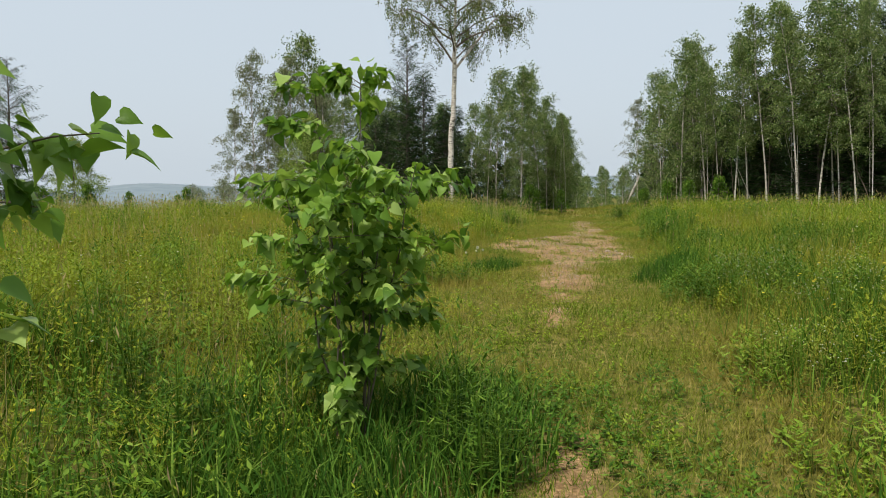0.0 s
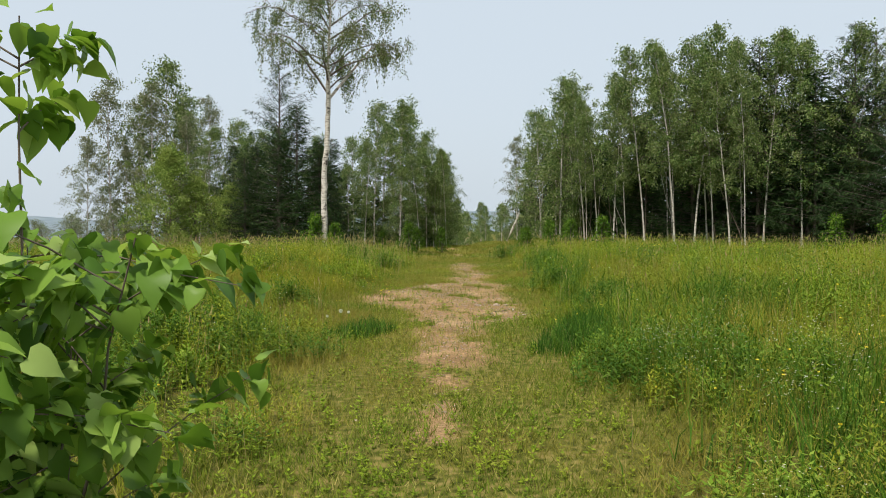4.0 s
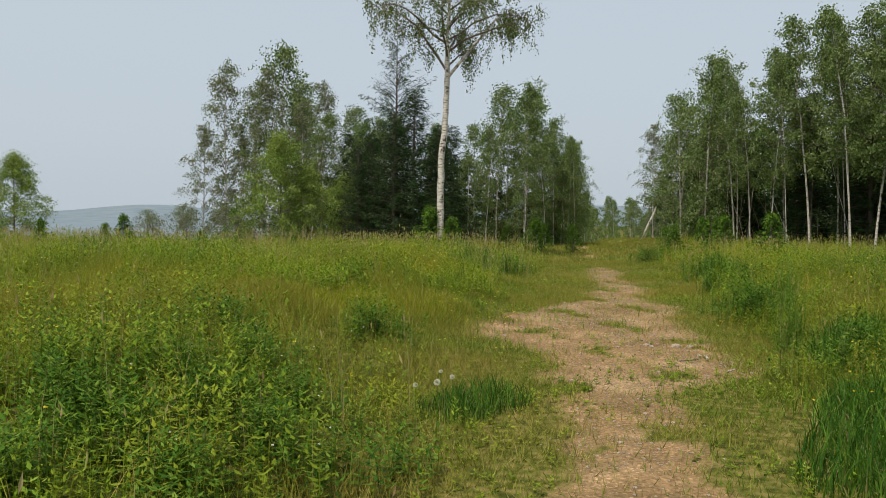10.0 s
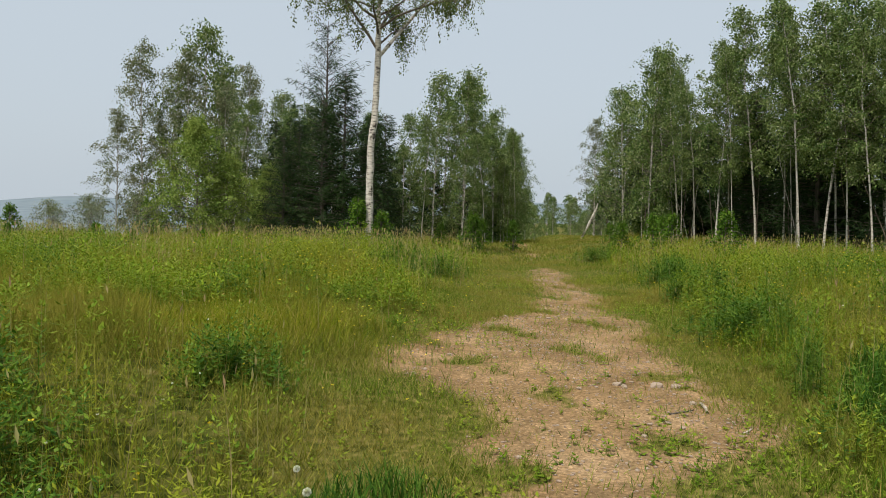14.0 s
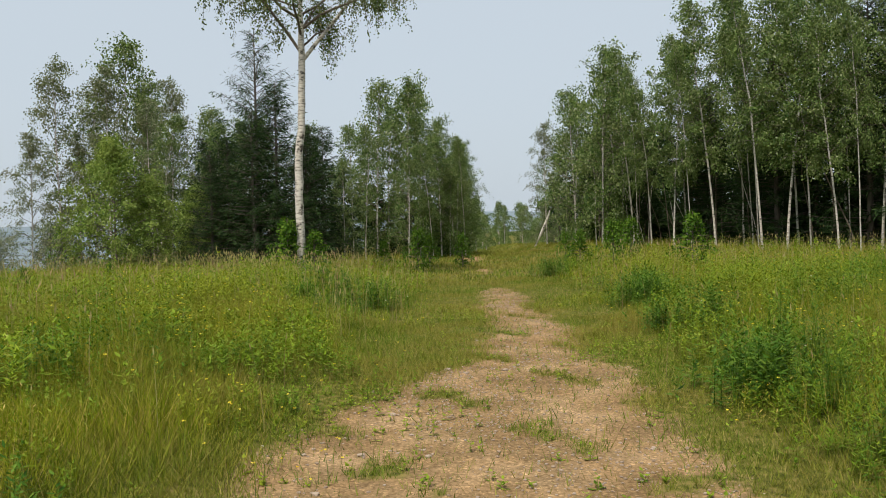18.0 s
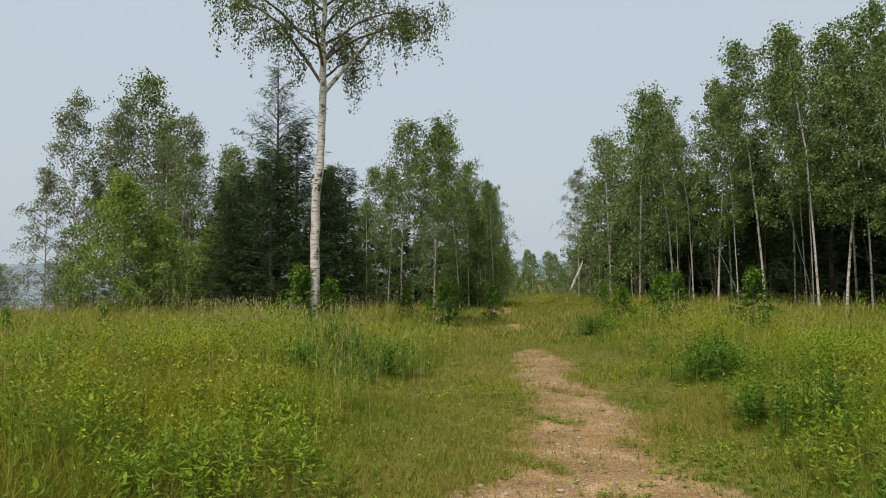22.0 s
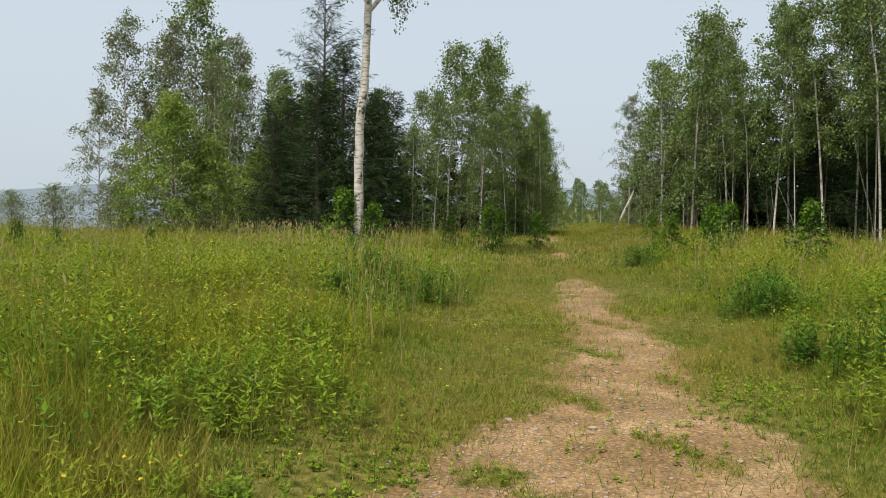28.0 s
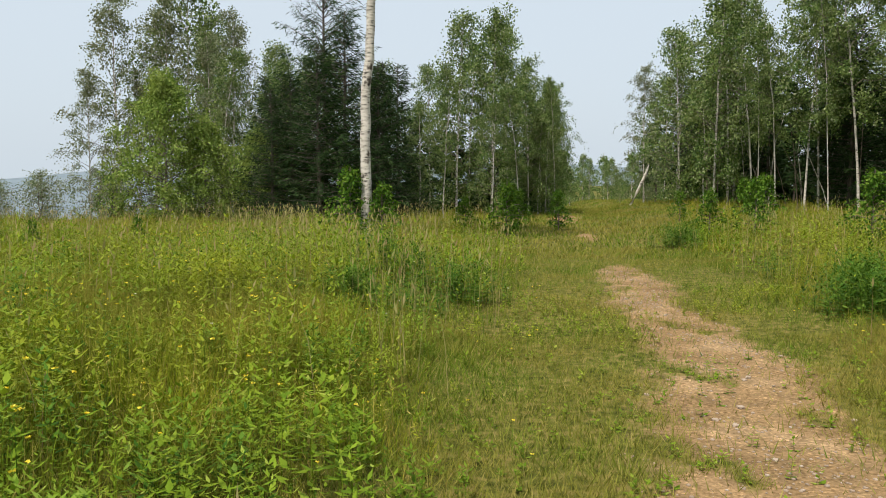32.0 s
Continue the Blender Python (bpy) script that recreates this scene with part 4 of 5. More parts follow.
turf.add(*blades(x, y, ground_z(x, y), rng.uniform(0.02, 0.075, len(x)) * (1 + 0.5 * clumps(x, y, 2.2)), 0.006 * rng.uniform(0.6, 1.6, len(x)), rng.uniform(0.4, 0.98, len(x)), rng, True))
x, y = scatter(330000, -2.0, 6.5, 12.5, 22.5, rng, lambda x, y: np.abs(x - path_x(y)) < 3.6)
ok = (rng.uniform(size=len(x)) < (1 - 0.97 * bare(x, y)) * np.clip(0.7 + 0.6 * clumps(x, y, 1.5), 0.15, 1)) & (tall(x, y) < 0.85)
x, y = x[ok], y[ok]
turf.add(*blades(x, y, ground_z(x, y), rng.uniform(0.03, 0.10, len(x)) * (1 + 1.4 * tall(x, y)) * (1 + 0.4 * clumps(x, y, 2.2)), 0.0055 * rng.uniform(0.6, 1.6, len(x)), rng.uniform(0.3, 0.97, len(x)), rng, True))
x, y = scatter(46000, 2, 18, 30, 62, rng, lambda x, y: np.abs(x - path_x(y)) < 5)
ok = (rng.uniform(size=len(x)) < (1 - 0.95 * bare(x, y)))
x, y = x[ok], y[ok]
x2, y2 = scatter(60000, 8, 40, 60, 120, rng, lambda x, y: np.abs(x - path_x(y)) < 14)
turf.add(*blades(x2, y2, ground_z(x2, y2), rng.uniform(0.08, 0.22, len(x2)), np.full(len(x2), 0.05), rng.uniform(0.2, 0.8, len(x2)), rng, True))
turf.add(*blades(x, y, ground_z(x, y), rng.uniform(0.06, 0.16, len(x)), 0.02 * rng.uniform(0.6, 1.6, len(x)), rng.uniform(0.2, 0.9, len(x)), rng))
tagged(new("path_turf", turf.mesh("path_turf", M_TURF)), "short trodden yellowish turf along the path", "grass", kind="stuff")

lush = Heap()
for n, x0, x1, y0, y1 in ((46000, -5.5, 0.6, 1.2, 5.6), (48000, 1.6, 9.0, 2.0, 12.5)):
    x, y = scatter(n, x0, x1, y0, y1, rng, lambda x, y: wide(x, y))
    t = tall(x, y)
    ok = rng.uniform(size=len(x)) < t * np.clip(0.35 + 0.9 * clumps(x, y, 1.3, 7.0), 0.02, 1)
    x, y, t = x[ok], y[ok], t[ok]
    lush.add(*blades(x, y, ground_z(x, y), (0.1 + 0.36 * t) * rng.uniform(0.5, 1.2, len(x)), 0.010 * rng.uniform(0.6, 1.4, len(x)), rng.uniform(0.2, 0.9, len(x)), rng))
tagged(new("lush_grass", lush.mesh("lush_grass", M_LUSH)), "lush dark green grass in the damp parts of the meadow", "grass", kind="stuff")

# seed-bearing stems above the blades
seed = Heap()
x, y = scatter(52000, -24, 24, 2, 46, rng, lambda x, y: wide(x, y))
ok = rng.uniform(size=len(x)) < tall(x, y) * np.clip(0.45 + clumps(x, y, 0.5, 3.0), 0.03, 1) * np.interp(y, (0, 14, 24, 42), (0.6, 0.7, 1, 0.9)) * np.where(x > path_x(y), 0.5, 1.0)
x, y = x[ok], y[ok]
h = rng.uniform(0.4, 0.74, len(x))
z = ground_z(x, y)
lean = rng.uniform(0.03, 0.25, len(x))
v, f = blades(x, y, z, h, np.interp(y, (5, 30), (0.003, 0.007)), lean, rng)
seed.add(v, f)
tips = v.reshape(-1, 5, 3)[:, 4]
ax = unit(tips - v.reshape(-1, 5, 3)[:, 2])
seed.add(*diamonds(tips - ax * 0.03, ax, rng.uniform(0.03, 0.07, len(x)) * np.interp(y, (8, 30), (1, 2.0)), 0.2, rng))
tagged(new("seed_stems", seed.mesh("seed_stems", M_SEED)), "thin grass stems with straw and reddish seed heads", "grass", kind="stuff")


def weeds(x, y, h, pairs, leaf, rng, width=0.42, low=0.25):
    """Upright stems with leaves set round them."""
    hp = Heap()
    n = len(x)
    z = ground_z(x, y)
    v, f = blades(x, y, z, h, np.full(n, 0.0045), rng.uniform(0.05, 0.35, n), rng)
    hp.add(v, f)
    vv = v.reshape(-1, 5, 3)
    for q in range(pairs):
        g = low + (1 - low) * q / (pairs - 1)
        p = (vv[:, 0] + vv[:, 1]) / 2 * (1 - g) + vv[:, 4] * g
        for s in (0, 1):
            az = q * 1.7 + s * np.pi + rng.normal(0, 0.5, n)
            ax = unit(np.stack([np.cos(az), np.sin(az), rng.uniform(-0.35, 0.3, n) + 0.55 * g], 1))
            hp.add(*diamonds(p, ax, leaf * (1.2 - 0.55 * g) * rng.uniform(0.7, 1.3, n), width, rng, 0.12, 0.8))
    return hp


def herbs(name, n, box, pairs, leaf, width, mat, size, keep, label):
    x, y = scatter(n, *box, rng, lambda x, y: wide(x, y))
    ok = rng.uniform(size=len(x)) < tall(x, y) * np.clip(keep(x, y), 0, 1)
    x, y = x[ok], y[ok]
    h = rng.uniform(*size, len(x)) * (0.5 + 0.5 * tall(x, y)) * (1 + 0.3 * clumps(x, y, 1.7, 3.0))
    tagged(new(name, weeds(x, y, h, pairs, leaf, rng, width, 0.4).mesh(name, mat)), label, "weeds", kind="stuff")


herbs("meadow_weeds", 24000, (-7, 10, 1.5, 21), 6, 0.058, 0.27, M_WEED, (0.15, 0.38), lambda x, y: 0.12 + 0.85 * herby(x, y), "leafy green weeds crowding through the meadow grass")


def mounds(name, n, box, stems, pairs, leaf, width, mat, size, label, across=(0.14, 0.48)):
    """Herbs that grow in domed clumps."""
    cx, cy = scatter(n, *box, rng, lambda x, y: wide(x, y) & (tall(x, y) > 0.45) & (rng.uniform(size=len(x)) > 0.6 * np.exp(-(((y - 15.3) / 2.4) ** 2)) * (x < path_x(y))))
    r = rng.uniform(*across, len(cx))
    hc = rng.uniform(*size, len(cx)) * (0.6 + 0.4 * tall(cx, cy))
    who = np.repeat(np.arange(len(cx)), np.maximum(5, (stems * (r / 0.4) ** 1.6).astype(int)))
    u, a = np.sqrt(rng.uniform(0, 1, len(who))), rng.uniform(0, 6.28, len(who))
    x, y = cx[who] + np.cos(a) * u * r[who], cy[who] + np.sin(a) * u * r[who]
    h = hc[who] * (1.05 - 0.5 * u**2) * rng.uniform(0.75, 1.15, len(who))
    tagged(new(name, weeds(x, y, h, pairs, leaf, rng, width, 0.35).mesh(name, mat)), label, "weeds", kind="stuff")


mounds("green_herbs", 430, (-7, 10, 1.5, 22), 26, 7, 0.064, 0.25, M_WEED, (0.28, 0.55), "domed clumps of leafy green herbs in the meadow")
mounds("fine_herbs", 240, (-7, 10, 1.5, 22), 34, 7, 0.055, 0.16, M_MEADOW, (0.3, 0.6), "feathery olive-green herbs in clumps in the meadow")
mounds("pale_herbs", 260, (-7, 10, 1.5, 24), 20, 6, 0.07, 0.4, M_BROAD, (0.24, 0.44), "yellow-green broad-leaved herbs in clumps in the meadow")
mounds("dark_herbs", 200, (-7, 10, 1.5, 24), 26, 6, 0.07, 0.32, M_LUSH, (0.35, 0.66), "dark green clumps of herbs in the meadow")
mounds("bushy_herbs", 150, (-9, 12, 4, 27), 30, 7, 0.07, 0.34, M_WEED, (0.42, 0.72), "bushy mounds of leafy herbs standing above the meadow grass", (0.3, 0.75))
mounds("dark_bushy_herbs", 70, (-9, 12, 4, 27), 28, 7, 0.075, 0.3, M_LUSH, (0.42, 0.7), "dark bushy mounds of leafy herbs in the meadow", (0.3, 0.7))
mounds("upper_herbs", 700, (-16, 18, 14, 34), 10, 4, 0.11, 0.34, M_WEED, (0.35, 0.68), "clumps of herbs in the upper meadow")
herbs("upper_weeds", 14000, (-14, 17, 9, 30), 5, 0.074, 0.28, M_WEED, (0.28, 0.6), lambda x, y: (0.05 + 0.9 * herby(x, y)) * ((y > 21) | (x < -7) | (x > 10)), "leafy weeds in the upper meadow")
herbs("far_weeds", 6000, (-22, 24, 27, 42), 4, 0.14, 0.4, M_WEED, (0.3, 0.6), lambda x, y: 0.3 + clumps(x, y, 0.6, 1.0), "leafy weeds in the far part of the meadow")
# broad-leaved creeping weeds on the trodden strip
x, y = scatter(26000, -2, 9, 1.5, 26, rng, lambda x, y: np.abs(x - path_x(y)) < 2.6)
ok = (rng.uniform(size=len(x)) < np.clip(0.35 + clumps(x, y, 1.6, 2.0), 0.05, 1) * (1 - 0.74 * bare(x, y))) & (tall(x, y) < 0.8)
x, y = x[ok], y[ok]
tagged(new("path_weeds", weeds(x, y, rng.uniform(0.03, 0.12, len(x)), 4, 0.042, rng, 0.6).mesh("path_weeds", M_WEED)), "low clover and plantain between the trodden turf", "weeds", kind="stuff")


# thick low greenery at the start of the path
x, y = scatter(9000, -0.6, 4.0, 1.4, 6.0, rng, lambda x, y: np.abs(x - path_x(y)) < 2.4)
ok = (rng.uniform(size=len(x)) < np.clip(0.25 + 1.1 * clumps(x, y, 1.4, 5.0), 0.03, 1) * np.interp(y, (1.4, 3.5, 6), (1, 0.7, 0.1))) & (tall(x, y) < 0.9)
x, y = x[ok], y[ok]
tagged(new("low_greenery", weeds(x, y, rng.uniform(0.06, 0.2, len(x)), 5, 0.05, rng, 0.42).mesh("low_greenery", M_LUSH)), "low dark green herbs at the start of the path", "weeds", kind="stuff")


def flowers(name, x, y, h, size, mat, label):
    hp = Heap()
    n = len(x)
    v, f = blades(x, y, ground_z(x, y), h, np.full(n, 0.004), rng.uniform(0.02, 0.2, n), rng)
    tip = v.reshape(-1, 5, 3)[:, 4]
    stem = mesh_of("stems", v, f, M_LUSH)
    for q in range(5):
        az = q * 2 * np.pi / 5 + rng.uniform(0, 6.28, n)
        ax = unit(np.stack([np.cos(az), np.sin(az), np.full(n, 0.35)], 1))
        hp.add(*diamonds(tip, ax, size * rng.uniform(0.8, 1.2, n), 0.9, rng, 0.1))
    top = tagged(new(name), label, "flowers", kind="stuff")
    part("stems", stem, top)
    part("petals", hp.mesh("petals", mat), top)


x, y = scatter(15000, -9, 12, 3, 30, rng, lambda x, y: wide(x, y) & (np.abs(x - path_x(y)) > 1.2))
ok = rng.uniform(size=len(x)) < np.clip(-0.05 + 1.1 * clumps(x, y, 0.45, 5.0), 0.03, 0.9)
x, y = x[ok], y[ok]
flowers("buttercups", x, y, rng.uniform(0.3, 0.58, len(x)) * (0.4 + 0.6 * tall(x, y)), 0.013, M_YELLOW, "small yellow buttercups in the meadow")
x, y = scatter(2200, -6, 9, 2, 24, rng, lambda x, y: wide(x, y) & (np.abs(x - path_x(y)) > 1.6))
ok = rng.uniform(size=len(x)) < np.clip(clumps(x, y, 0.6, 9.0), 0.02, 0.9)
x, y = x[ok], y[ok]
flowers("white_flowers", x, y, rng.uniform(0.25, 0.5, len(x)), 0.011, M_WHITE, "small white wildflowers in the grass")


cx, cy = scatter(46, 2.3, 5.2, 4.6, 9.5, rng, lambda x, y: tall(x, y) > 0.5)
who = rng.integers(0, len(cx), 1500)
x, y = cx[who] + rng.normal(0, 0.13, 1500), cy[who] + rng.normal(0, 0.13, 1500)
flowers("bedstraw", x, y, rng.uniform(0.3, 0.5, 1500), 0.006, M_WHITE, "sprays of tiny white bedstraw flowers in the lush grass")


def tuft(name, seed, n, radius, height, label):
    """A tussock: a dense fountain of green blades with dead ones at its foot."""
    top = tagged(new(name), label, "grass tuft")
    for piece, count, mat, tallest, lie, note in (("foliage", n, M_SHADED_TUFT, height, 0.95, ""), ("dry_foliage", n // 8, M_SEED, height * 0.6, 0.95, "dry straw-coloured blades")):
        r2 = np.random.default_rng(seed + count)
        a, r = r2.uniform(0, 6.28, count), radius * np.sqrt(r2.uniform(0, 1, count))
        h = tallest * r2.uniform(0.5, 1.2, count) * (1.1 - 0.5 * r / radius)
        v, f = blades(np.cos(a) * r, np.sin(a) * r, np.zeros(count), h, 0.008 * r2.uniform(0.7, 1.4, count), r2.uniform(0.1, lie, count), r2)
        tagged(part(piece, mesh_of(piece, v, f, mat), top, note), kind="stuff")
    return top


T1 = tuft("grass_tuft", 81, 560, 0.45, 0.35, "dark green long-bladed grass tuft beside the path, inner shade in its colour")
set_at(T1, 1.0, 12.3, 0, 0.8)
for x, y, t, sc in ((2.95, 10.5, 40, 0.8), (3.3, 10.9, 100, 1.05), (3.65, 11.4, 160, 1.15), (3.95, 11.9, 250, 1.1), (3.1, 8.9, 200, 0.65), (0.75, 12.0, 20, 0.7), (4.6, 13.6, 10, 1.1), (5.0, 14.2, 70, 1.2), (5.4, 14.8, 120, 1.1), (5.2, 17.6, 60, 0.8), (4.0, 12.2, 150, 0.75), (-0.2, 3.6, 0, 1.2), (0.1, 4.2, 60, 1.3), (-0.8, 3.7, 100, 1.2), (-1.1, 4.4, 200, 1.3), (0.15, 4.9, 20, 1.2), (-0.5, 3.3, 300, 1.0)):
    repeat(T1, x, y, t, sc)


def weed_clump(name, seed, n, radius, height, leaf, width, mat, label):
    """A clump of leafy stalks."""
    r2 = np.random.default_rng(seed)
    top = tagged(new(name), label, "weed clump")
    a, r = r2.uniform(0, 6.28, n), radius * np.abs(r2.normal(0, 0.6, n))
    h = height * r2.uniform(0.6, 1.1, n) * np.maximum(0.3, 1.1 - 0.4 * r / radius)
    v, f = blades(np.cos(a) * r, np.sin(a) * r, np.zeros(n), h, np.full(n, 0.008), r2.uniform(0.02, 0.35, n), r2)
    tagged(part("stem", mesh_of("stem", v, f, M_LUSH), top), kind="stuff")
    vv, hp, k = v.reshape(-1, 5, 3), Heap(), 26
    for q in range(k):
        g = 0.12 + 0.88 * q / (k - 1)
        p = (vv[:, 0] + vv[:, 1]) / 2 * (1 - g) + vv[:, 4] * g
        az = q * 2.4 + r2.normal(0, 0.5, n)
        ax = unit(np.stack([np.cos(az), np.sin(az), r2.uniform(-0.4, 0.3, n) + 0.6 * g], 1))
        hp.add(*diamonds(p, ax, leaf * (1.2 - 0.5 * g) * r2.uniform(0.6, 1.4, n), width, r2, 0.12, 0.8))
    tagged(part("foliage", hp.mesh("foliage", mat), top), kind="stuff")
    return top


W1 = weed_clump("weed_clump", 91, 50, 0.6, 0.56, 0.085, 0.3, M_LUSH, "dense dark green clump of leafy weeds in the meadow")
W2 = weed_clump("pale_weed_clump", 92, 22, 0.32, 0.42, 0.075, 0.42, M_BROAD, "bright yellow-green clump of broad-leaved weeds beside the path")
set_at(W2, 0.5, 17.75, 0, 0.8)
for x, y, t, sc in ((-0.25, 14.2, 40, 0.6), (-0.7, 9.0, 90, 0.8), (1.15, 16.9, 10, 0.5), (-1.3, 16.6, 200, 0.6), (0.3, 20.5, 60, 0.8), (1.0, 23.5, 100, 0.9)):
    repeat(W2, x, y, t, sc)
set_at(W1, 6.45, 23.3, 0, 1.0)
for x, y, t, sc in ((6.9, 24.2, 70, 1.1), (5.5, 20.4, 150, 0.9), (5.9, 19.8, 50, 1.0), (1.3, 25.6, 10, 1.0), (1.7, 25.0, 80, 0.9), (2.15, 24.4, 160, 0.9), (1.0, 23.0, 240, 0.8), (7.5, 32.5, 30, 1.0), (8.1, 33.6, 110, 0.9), (4.8, 16.8, 60, 1.0),
                    (-1.0, 10.4, 15, 0.85), (-1.5, 10.9, 75, 0.9), (-0.4, 10.7, 135, 0.7), (-1.9, 11.4, 195, 0.9), (-0.6, 9.9, 255, 0.7), (-1.3, 9.7, 315, 0.8), (-0.3, 11.6, 45, 0.7), (-1.2, 11.7, 105, 0.85), (-0.67, 11.3, 40, 0.7), (-1.2, 8.4, 200, 0.8), (-1.3, 13.4, 20, 0.9), (-0.9, 12.4, 130, 0.8), (5.0, 17.0, 300, 1.0), (6.6, 23.0, 10, 0.9), (4.6, 13.7, 77, 0.9), (-0.05, 14.3, 44, 0.8), (7.2, 24.7, 0, 0.9)):
    repeat(W1, x, y, t, sc)


W3 = weed_clump("tall_weed_clump", 93, 26, 0.34, 0.8, 0.085, 0.17, M_LUSH, "tall dark clump of narrow-leaved weeds in the grass")
set_at(W3, 0.15, 4.1)
for x, y, t, sc in ((0.3, 3.7, 40, 0.85), (-1.2, 4.0, 90, 0.95), (-1.7, 4.6, 10, 1.0), (-2.3, 5.6, 60, 0.9), (3.0, 9.3, 120, 0.7), (4.3, 9.8, 20, 0.8), (3.6, 8.0, 220, 0.75), (-1.0, 5.4, 300, 0.9), (4.6, 6.6, 80, 0.8), (3.3, 6.4, 10, 0.6), (-2.6, 8.2, 30, 0.7)):
    repeat(W3, x, y, t, sc)
for x, y, t, sc in ((5.0, 16.2, 10, 0.8), (5.5, 17.2, 100, 0.9), (4.7, 15.2, 200, 0.75), (5.9, 18.4, 50, 0.85), (-0.9, 11.0, 30, 0.6), (-1.6, 12.2, 130, 0.65), (4.3, 14.5, 230, 0.75)):
    repeat(W3, x, y, t, sc)


# dandelion clocks
def dandelion(seed):
    r2 = np.random.default_rng(seed)
    top = tagged(new("dandelion_clock"), "white dandelion seed head on a thin stalk", "flower")
    part("stalk", mesh_of("stalk", *tube([(0, 0, -0.02), (0.01, 0, 0.15), (0.015, 0.01, 0.3), (0.01, 0.01, 0.42)], (0.003, 0.003, 0.0025, 0.002), 5), M_LUSH), top)
    d = unit(r2.normal(size=(220, 3)))
    v, f = diamonds(np.array([[0.01, 0.01, 0.43]]) + d * 0.003, d, 0.021, 0.35, r2, 0.0)
    part("seed_head", mesh_of("seed_head", v, f, M_WHITE), top)
    return top


DC = dandelion(95)
set_at(DC, 0.6, 11.15)
for x, y, sc in ((0.71, 11.66, 0.8), (0.46, 11.5, 0.75), (0.63, 12.06, 0.7)):
    repeat(DC, x, y, 40 * sc, sc)

# leaning dead trunk at the corner of the wood
dead = tagged(new("snag", mesh_of("snag", *tube([(-0.5, 0, -0.2), (0, 0, 0.8), (0.5, 0, 1.9), (0.62, 0, 2.3)], (0.10, 0.09, 0.07, 0.03), 8), M_BIRCH_BARK)), "pale broken trunk leaning at the corner of the wood", "dead trunk")
set_at(dead, 14.6, 60.0)

# dry clippings trodden into the path
x, y = scatter(60000, 0, 8, 7, 30, rng, lambda x, y: np.abs(x - path_x(y)) < 2.2)
ok = rng.uniform(size=len(x)) < np.clip(bare(x, y), 0.7, 1) * np.clip(0.3 + 0.8 * clumps(x, y, 2.0, 8.0), 0.04, 1) * 0.25
x, y = x[ok], y[ok]
litter = Heap()
n = len(x)
az = rng.uniform(0, 6.28, n)
ax = unit(np.stack([np.cos(az), np.sin(az), rng.uniform(-0.02, 0.15, n)], 1))
litter.add(*diamonds(np.stack([x, y, ground_z(x, y) + 0.006], 1), ax, rng.uniform(0.015, 0.05, n), 0.1, rng, 0.1, 0.8))
tagged(new("dry_clippings", litter.mesh("dry_clippings", M_TURF)), "dry grass clippings trodden into the gravel path", "litter", kind="stuff")

# thin dead stems inside the edge of the wood
r3 = np.random.default_rng(97)
for q in range(26):
    y = r3.uniform(37.5, 57)
    x = float(np.interp(y, (36, 40, 46, 52, 60), (22.6, 19.4, 17.9, 16.8, 16.4))) + r3.uniform(0, 1.6)
    h, lx, r = r3.uniform(2.2, 5.0), r3.normal(-0.5, 0.7), r3.uniform(0.016, 0.034)
    pts = [(0, 0, -0.1), (lx * 0.2, 0.1, h * 0.3), (lx * 0.55 + r3.normal(0, 0.1), 0.1, h * 0.65), (lx, 0.0, h)]
    ob = tagged(new("dead_sapling", mesh_of("dead_sapling", *tube(pts, (r, r * 0.85, r * 0.6, r * 0.25), 5), M_TWIG if q % 3 else M_BIRCH_BARK)), "thin bare dead sapling leaning inside the wood", "dead sapling", "dead saplings in the wood")
    set_at(ob, x, y)

# dropped wood on the gravel
M_DEADWOOD, nt, b = material("weathered_wood", 0.9)
nt.links.new(ramp(nt, noise_tex(nt, 20, 4, (1, 1, 0.2)), [(0.3, (0.30, 0.24, 0.17)), (0.7, (0.52, 0.44, 0.34))]), b.inputs["Base Color"])
for x0, y0, x1, y1, r, mat, label in ((3.35, 14.28, 3.28, 14.0, 0.013, M_DEADWOOD, "short pale peeled stick lying on the gravel"), (3.0, 13.98, 3.22, 14.1, 0.006, M_DARK_BARK, "thin dark twig lying on the gravel"),
                                      (3.3, 13.5, 3.42, 13.62, 0.008, M_DEADWOOD, "small pale stick lying on the gravel")):
    z0, z1 = float(ground_z(x0, y0)), float(ground_z(x1, y1))
    mid = ((x0 + x1) / 2 + 0.01, (y0 + y1) / 2, (z0 + z1) / 2 + r)
    tagged(new("stick", mesh_of("stick", *tube([(x0, y0, z0 + r), mid, (x1, y1, z1 + r)], (r, r * 0.95, r * 0.7), 7), mat)), label, "stick")

# ---- stones on the path ----
def stone_mesh(seed, name="stone"):
    r2 = np.random.default_rng(seed)
    bm = bmesh.new()
    bmesh.ops.create_icosphere(bm, subdivisions=1, radius=0.5)
    for v in bm.verts:
        v.co *= r2.uniform(0.75, 1.15)
        v.co.z *= 0.55
    me = bpy.data.meshes.new(name)
    bm.to_mesh(me)
    bm.free()
    me.materials.append(M_STONE)
    return me


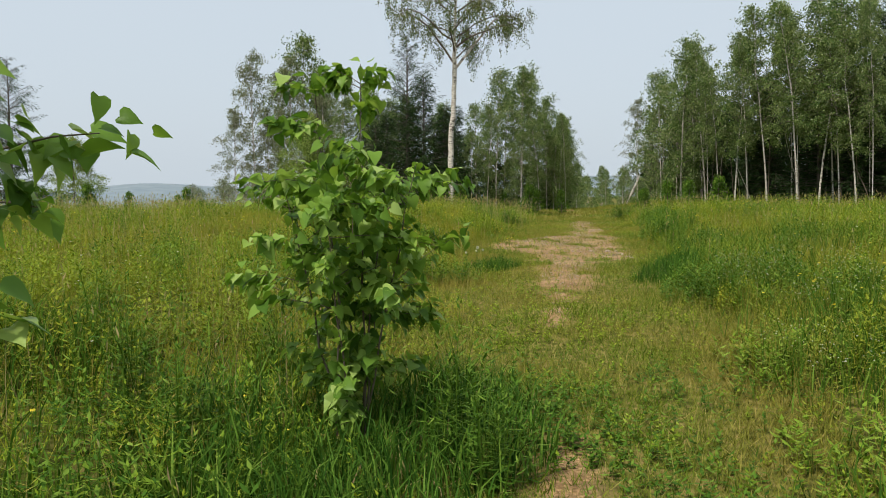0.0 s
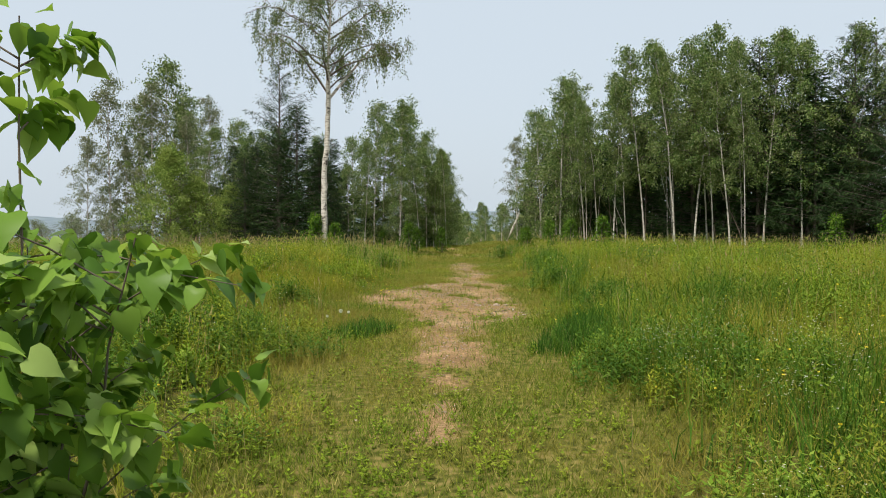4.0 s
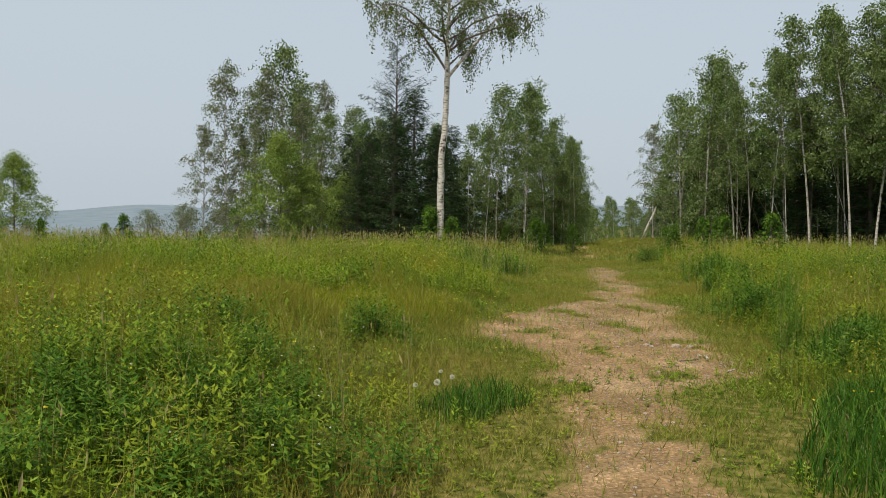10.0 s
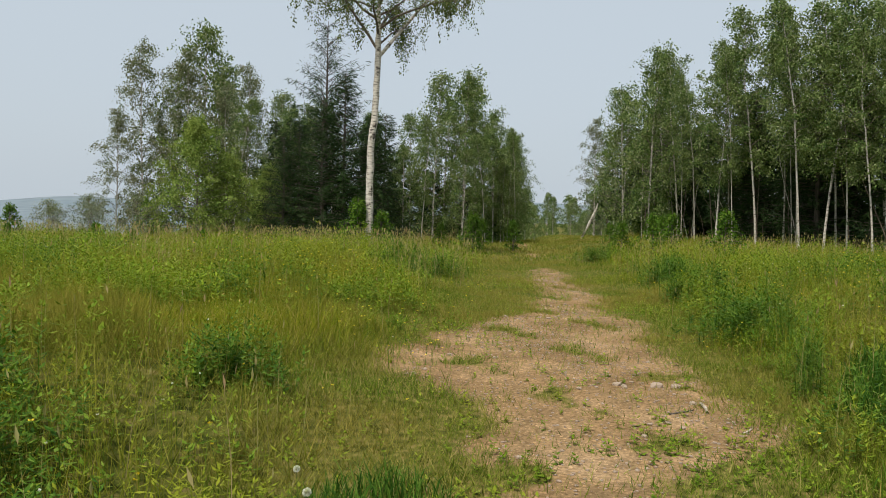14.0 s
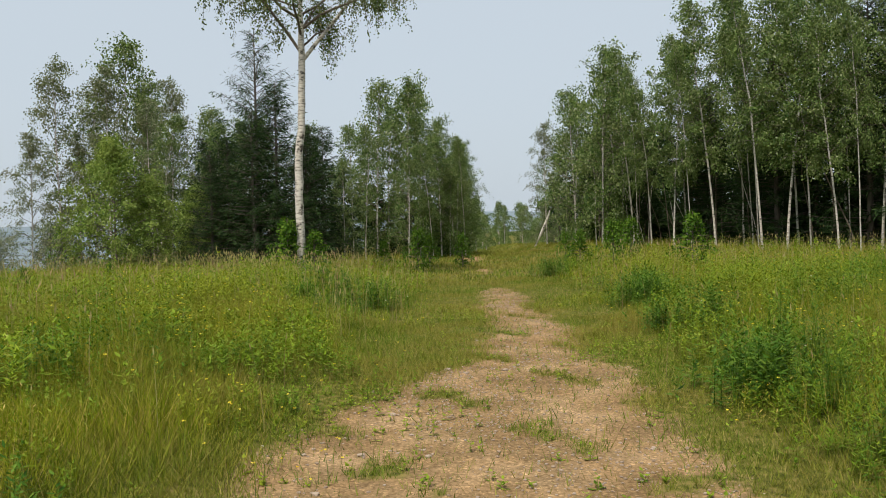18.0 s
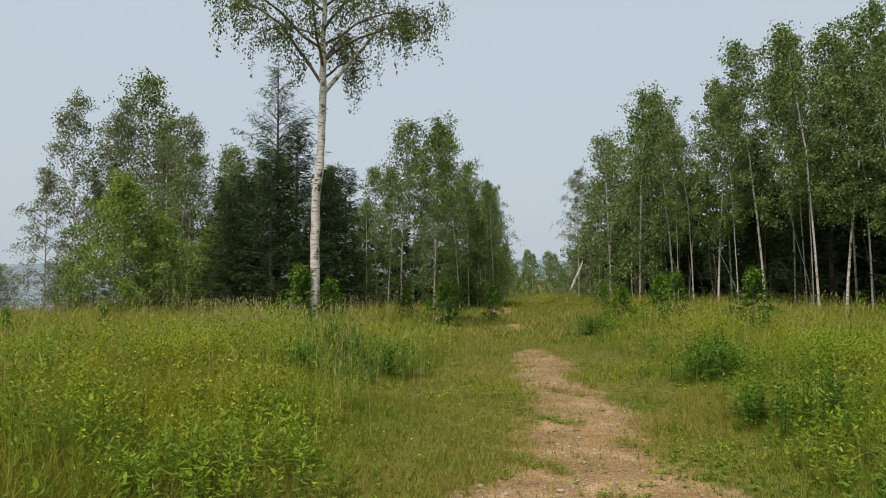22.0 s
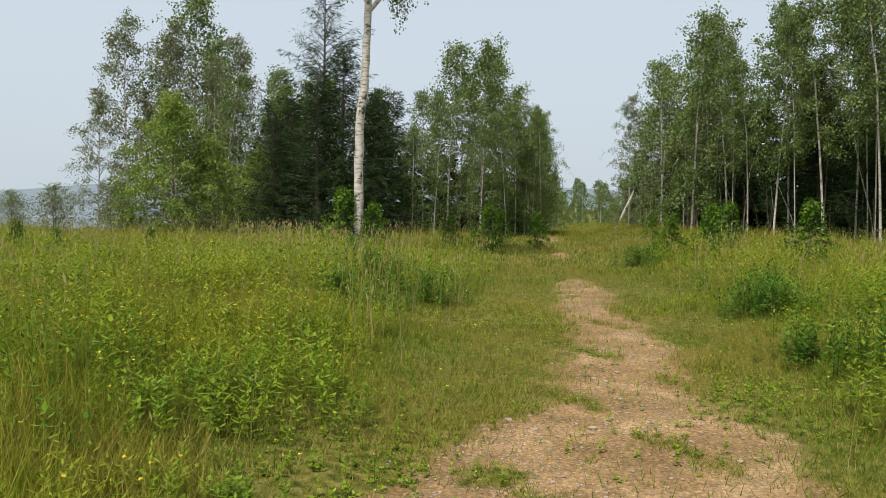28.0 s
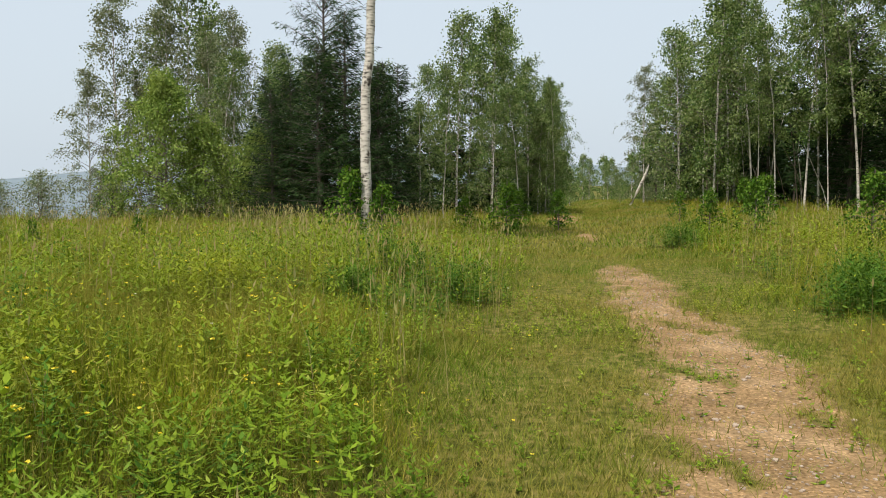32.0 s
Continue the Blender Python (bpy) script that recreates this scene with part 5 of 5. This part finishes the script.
STONES = [stone_mesh(s) for s in range(6)]
bed = Heap()
geo = []
for me in STONES:
    co = np.zeros(len(me.vertices) * 3, np.float32)
    me.vertices.foreach_get("co", co)
    geo.append((co.reshape(-1, 3), np.array([p.vertices[:] for p in me.polygons])))
x, y = scatter(170000, 0, 8, 8, 30, rng, lambda x, y: np.abs(x - path_x(y)) < 2.0)
ok = rng.uniform(size=len(x)) < bare(x, y) * np.clip(0.35 + 0.8 * clumps(x, y, 1.3, 4.0), 0.05, 1)
x, y = x[ok][:7000], y[ok][:7000]
z = ground_z(x, y)
for q in range(len(x)):
    v, f = geo[q % 6]
    s = 0.006 + 0.026 * rng.uniform() ** 3
    a = rng.uniform(0, 6.28)
    r = np.array([[math.cos(a), -math.sin(a), 0], [math.sin(a), math.cos(a), 0], [0, 0, 1]])
    bed.add(v @ r.T * s + [x[q], y[q], z[q] + s * 0.1], f)
tagged(new("path_gravel", bed.mesh("path_gravel", M_STONE)), "small pinkish gravel strewn over the worn path", "gravel", kind="stuff")
x, y = scatter(1500, 0, 7, 9, 28, rng, lambda x, y: np.abs(x - path_x(y)) < 1.7)
ok = rng.uniform(size=len(x)) < bare(x, y)
for q, (px, py) in enumerate(list(zip(x[ok], y[ok]))[:200]):
    ob = tagged(new("stone", STONES[q % 6]), "small pale stone lying on the gravel path", "stone", "stones on the path")
    s = 0.018 + 0.04 * rng.uniform() ** 3
    ob.matrix_world = pose(px, py, float(ground_z(px, py)) + s * 0.12, 0, 0, rng.uniform(0, 360)) @ Matrix.Scale(s, 4)
for px, py, s in ((3.22, 14.87, 0.13), (3.38, 14.85, 0.10), (3.09, 18.43, 0.07), (2.57, 18.62, 0.08), (1.91, 16.95, 0.06), (0.63, 8.01, 0.05), (2.9, 14.9, 0.09), (3.3, 14.3, 0.07)):
    ob = tagged(new("stone", STONES[int(px * 10) % 6]), "fist-sized grey stone half sunk in the gravel path", "stone", "stones on the path")
    ob.matrix_world = pose(px, py, float(ground_z(px, py)) + s * 0.08, 0, 0, px * 100) @ Matrix.Scale(s, 4)
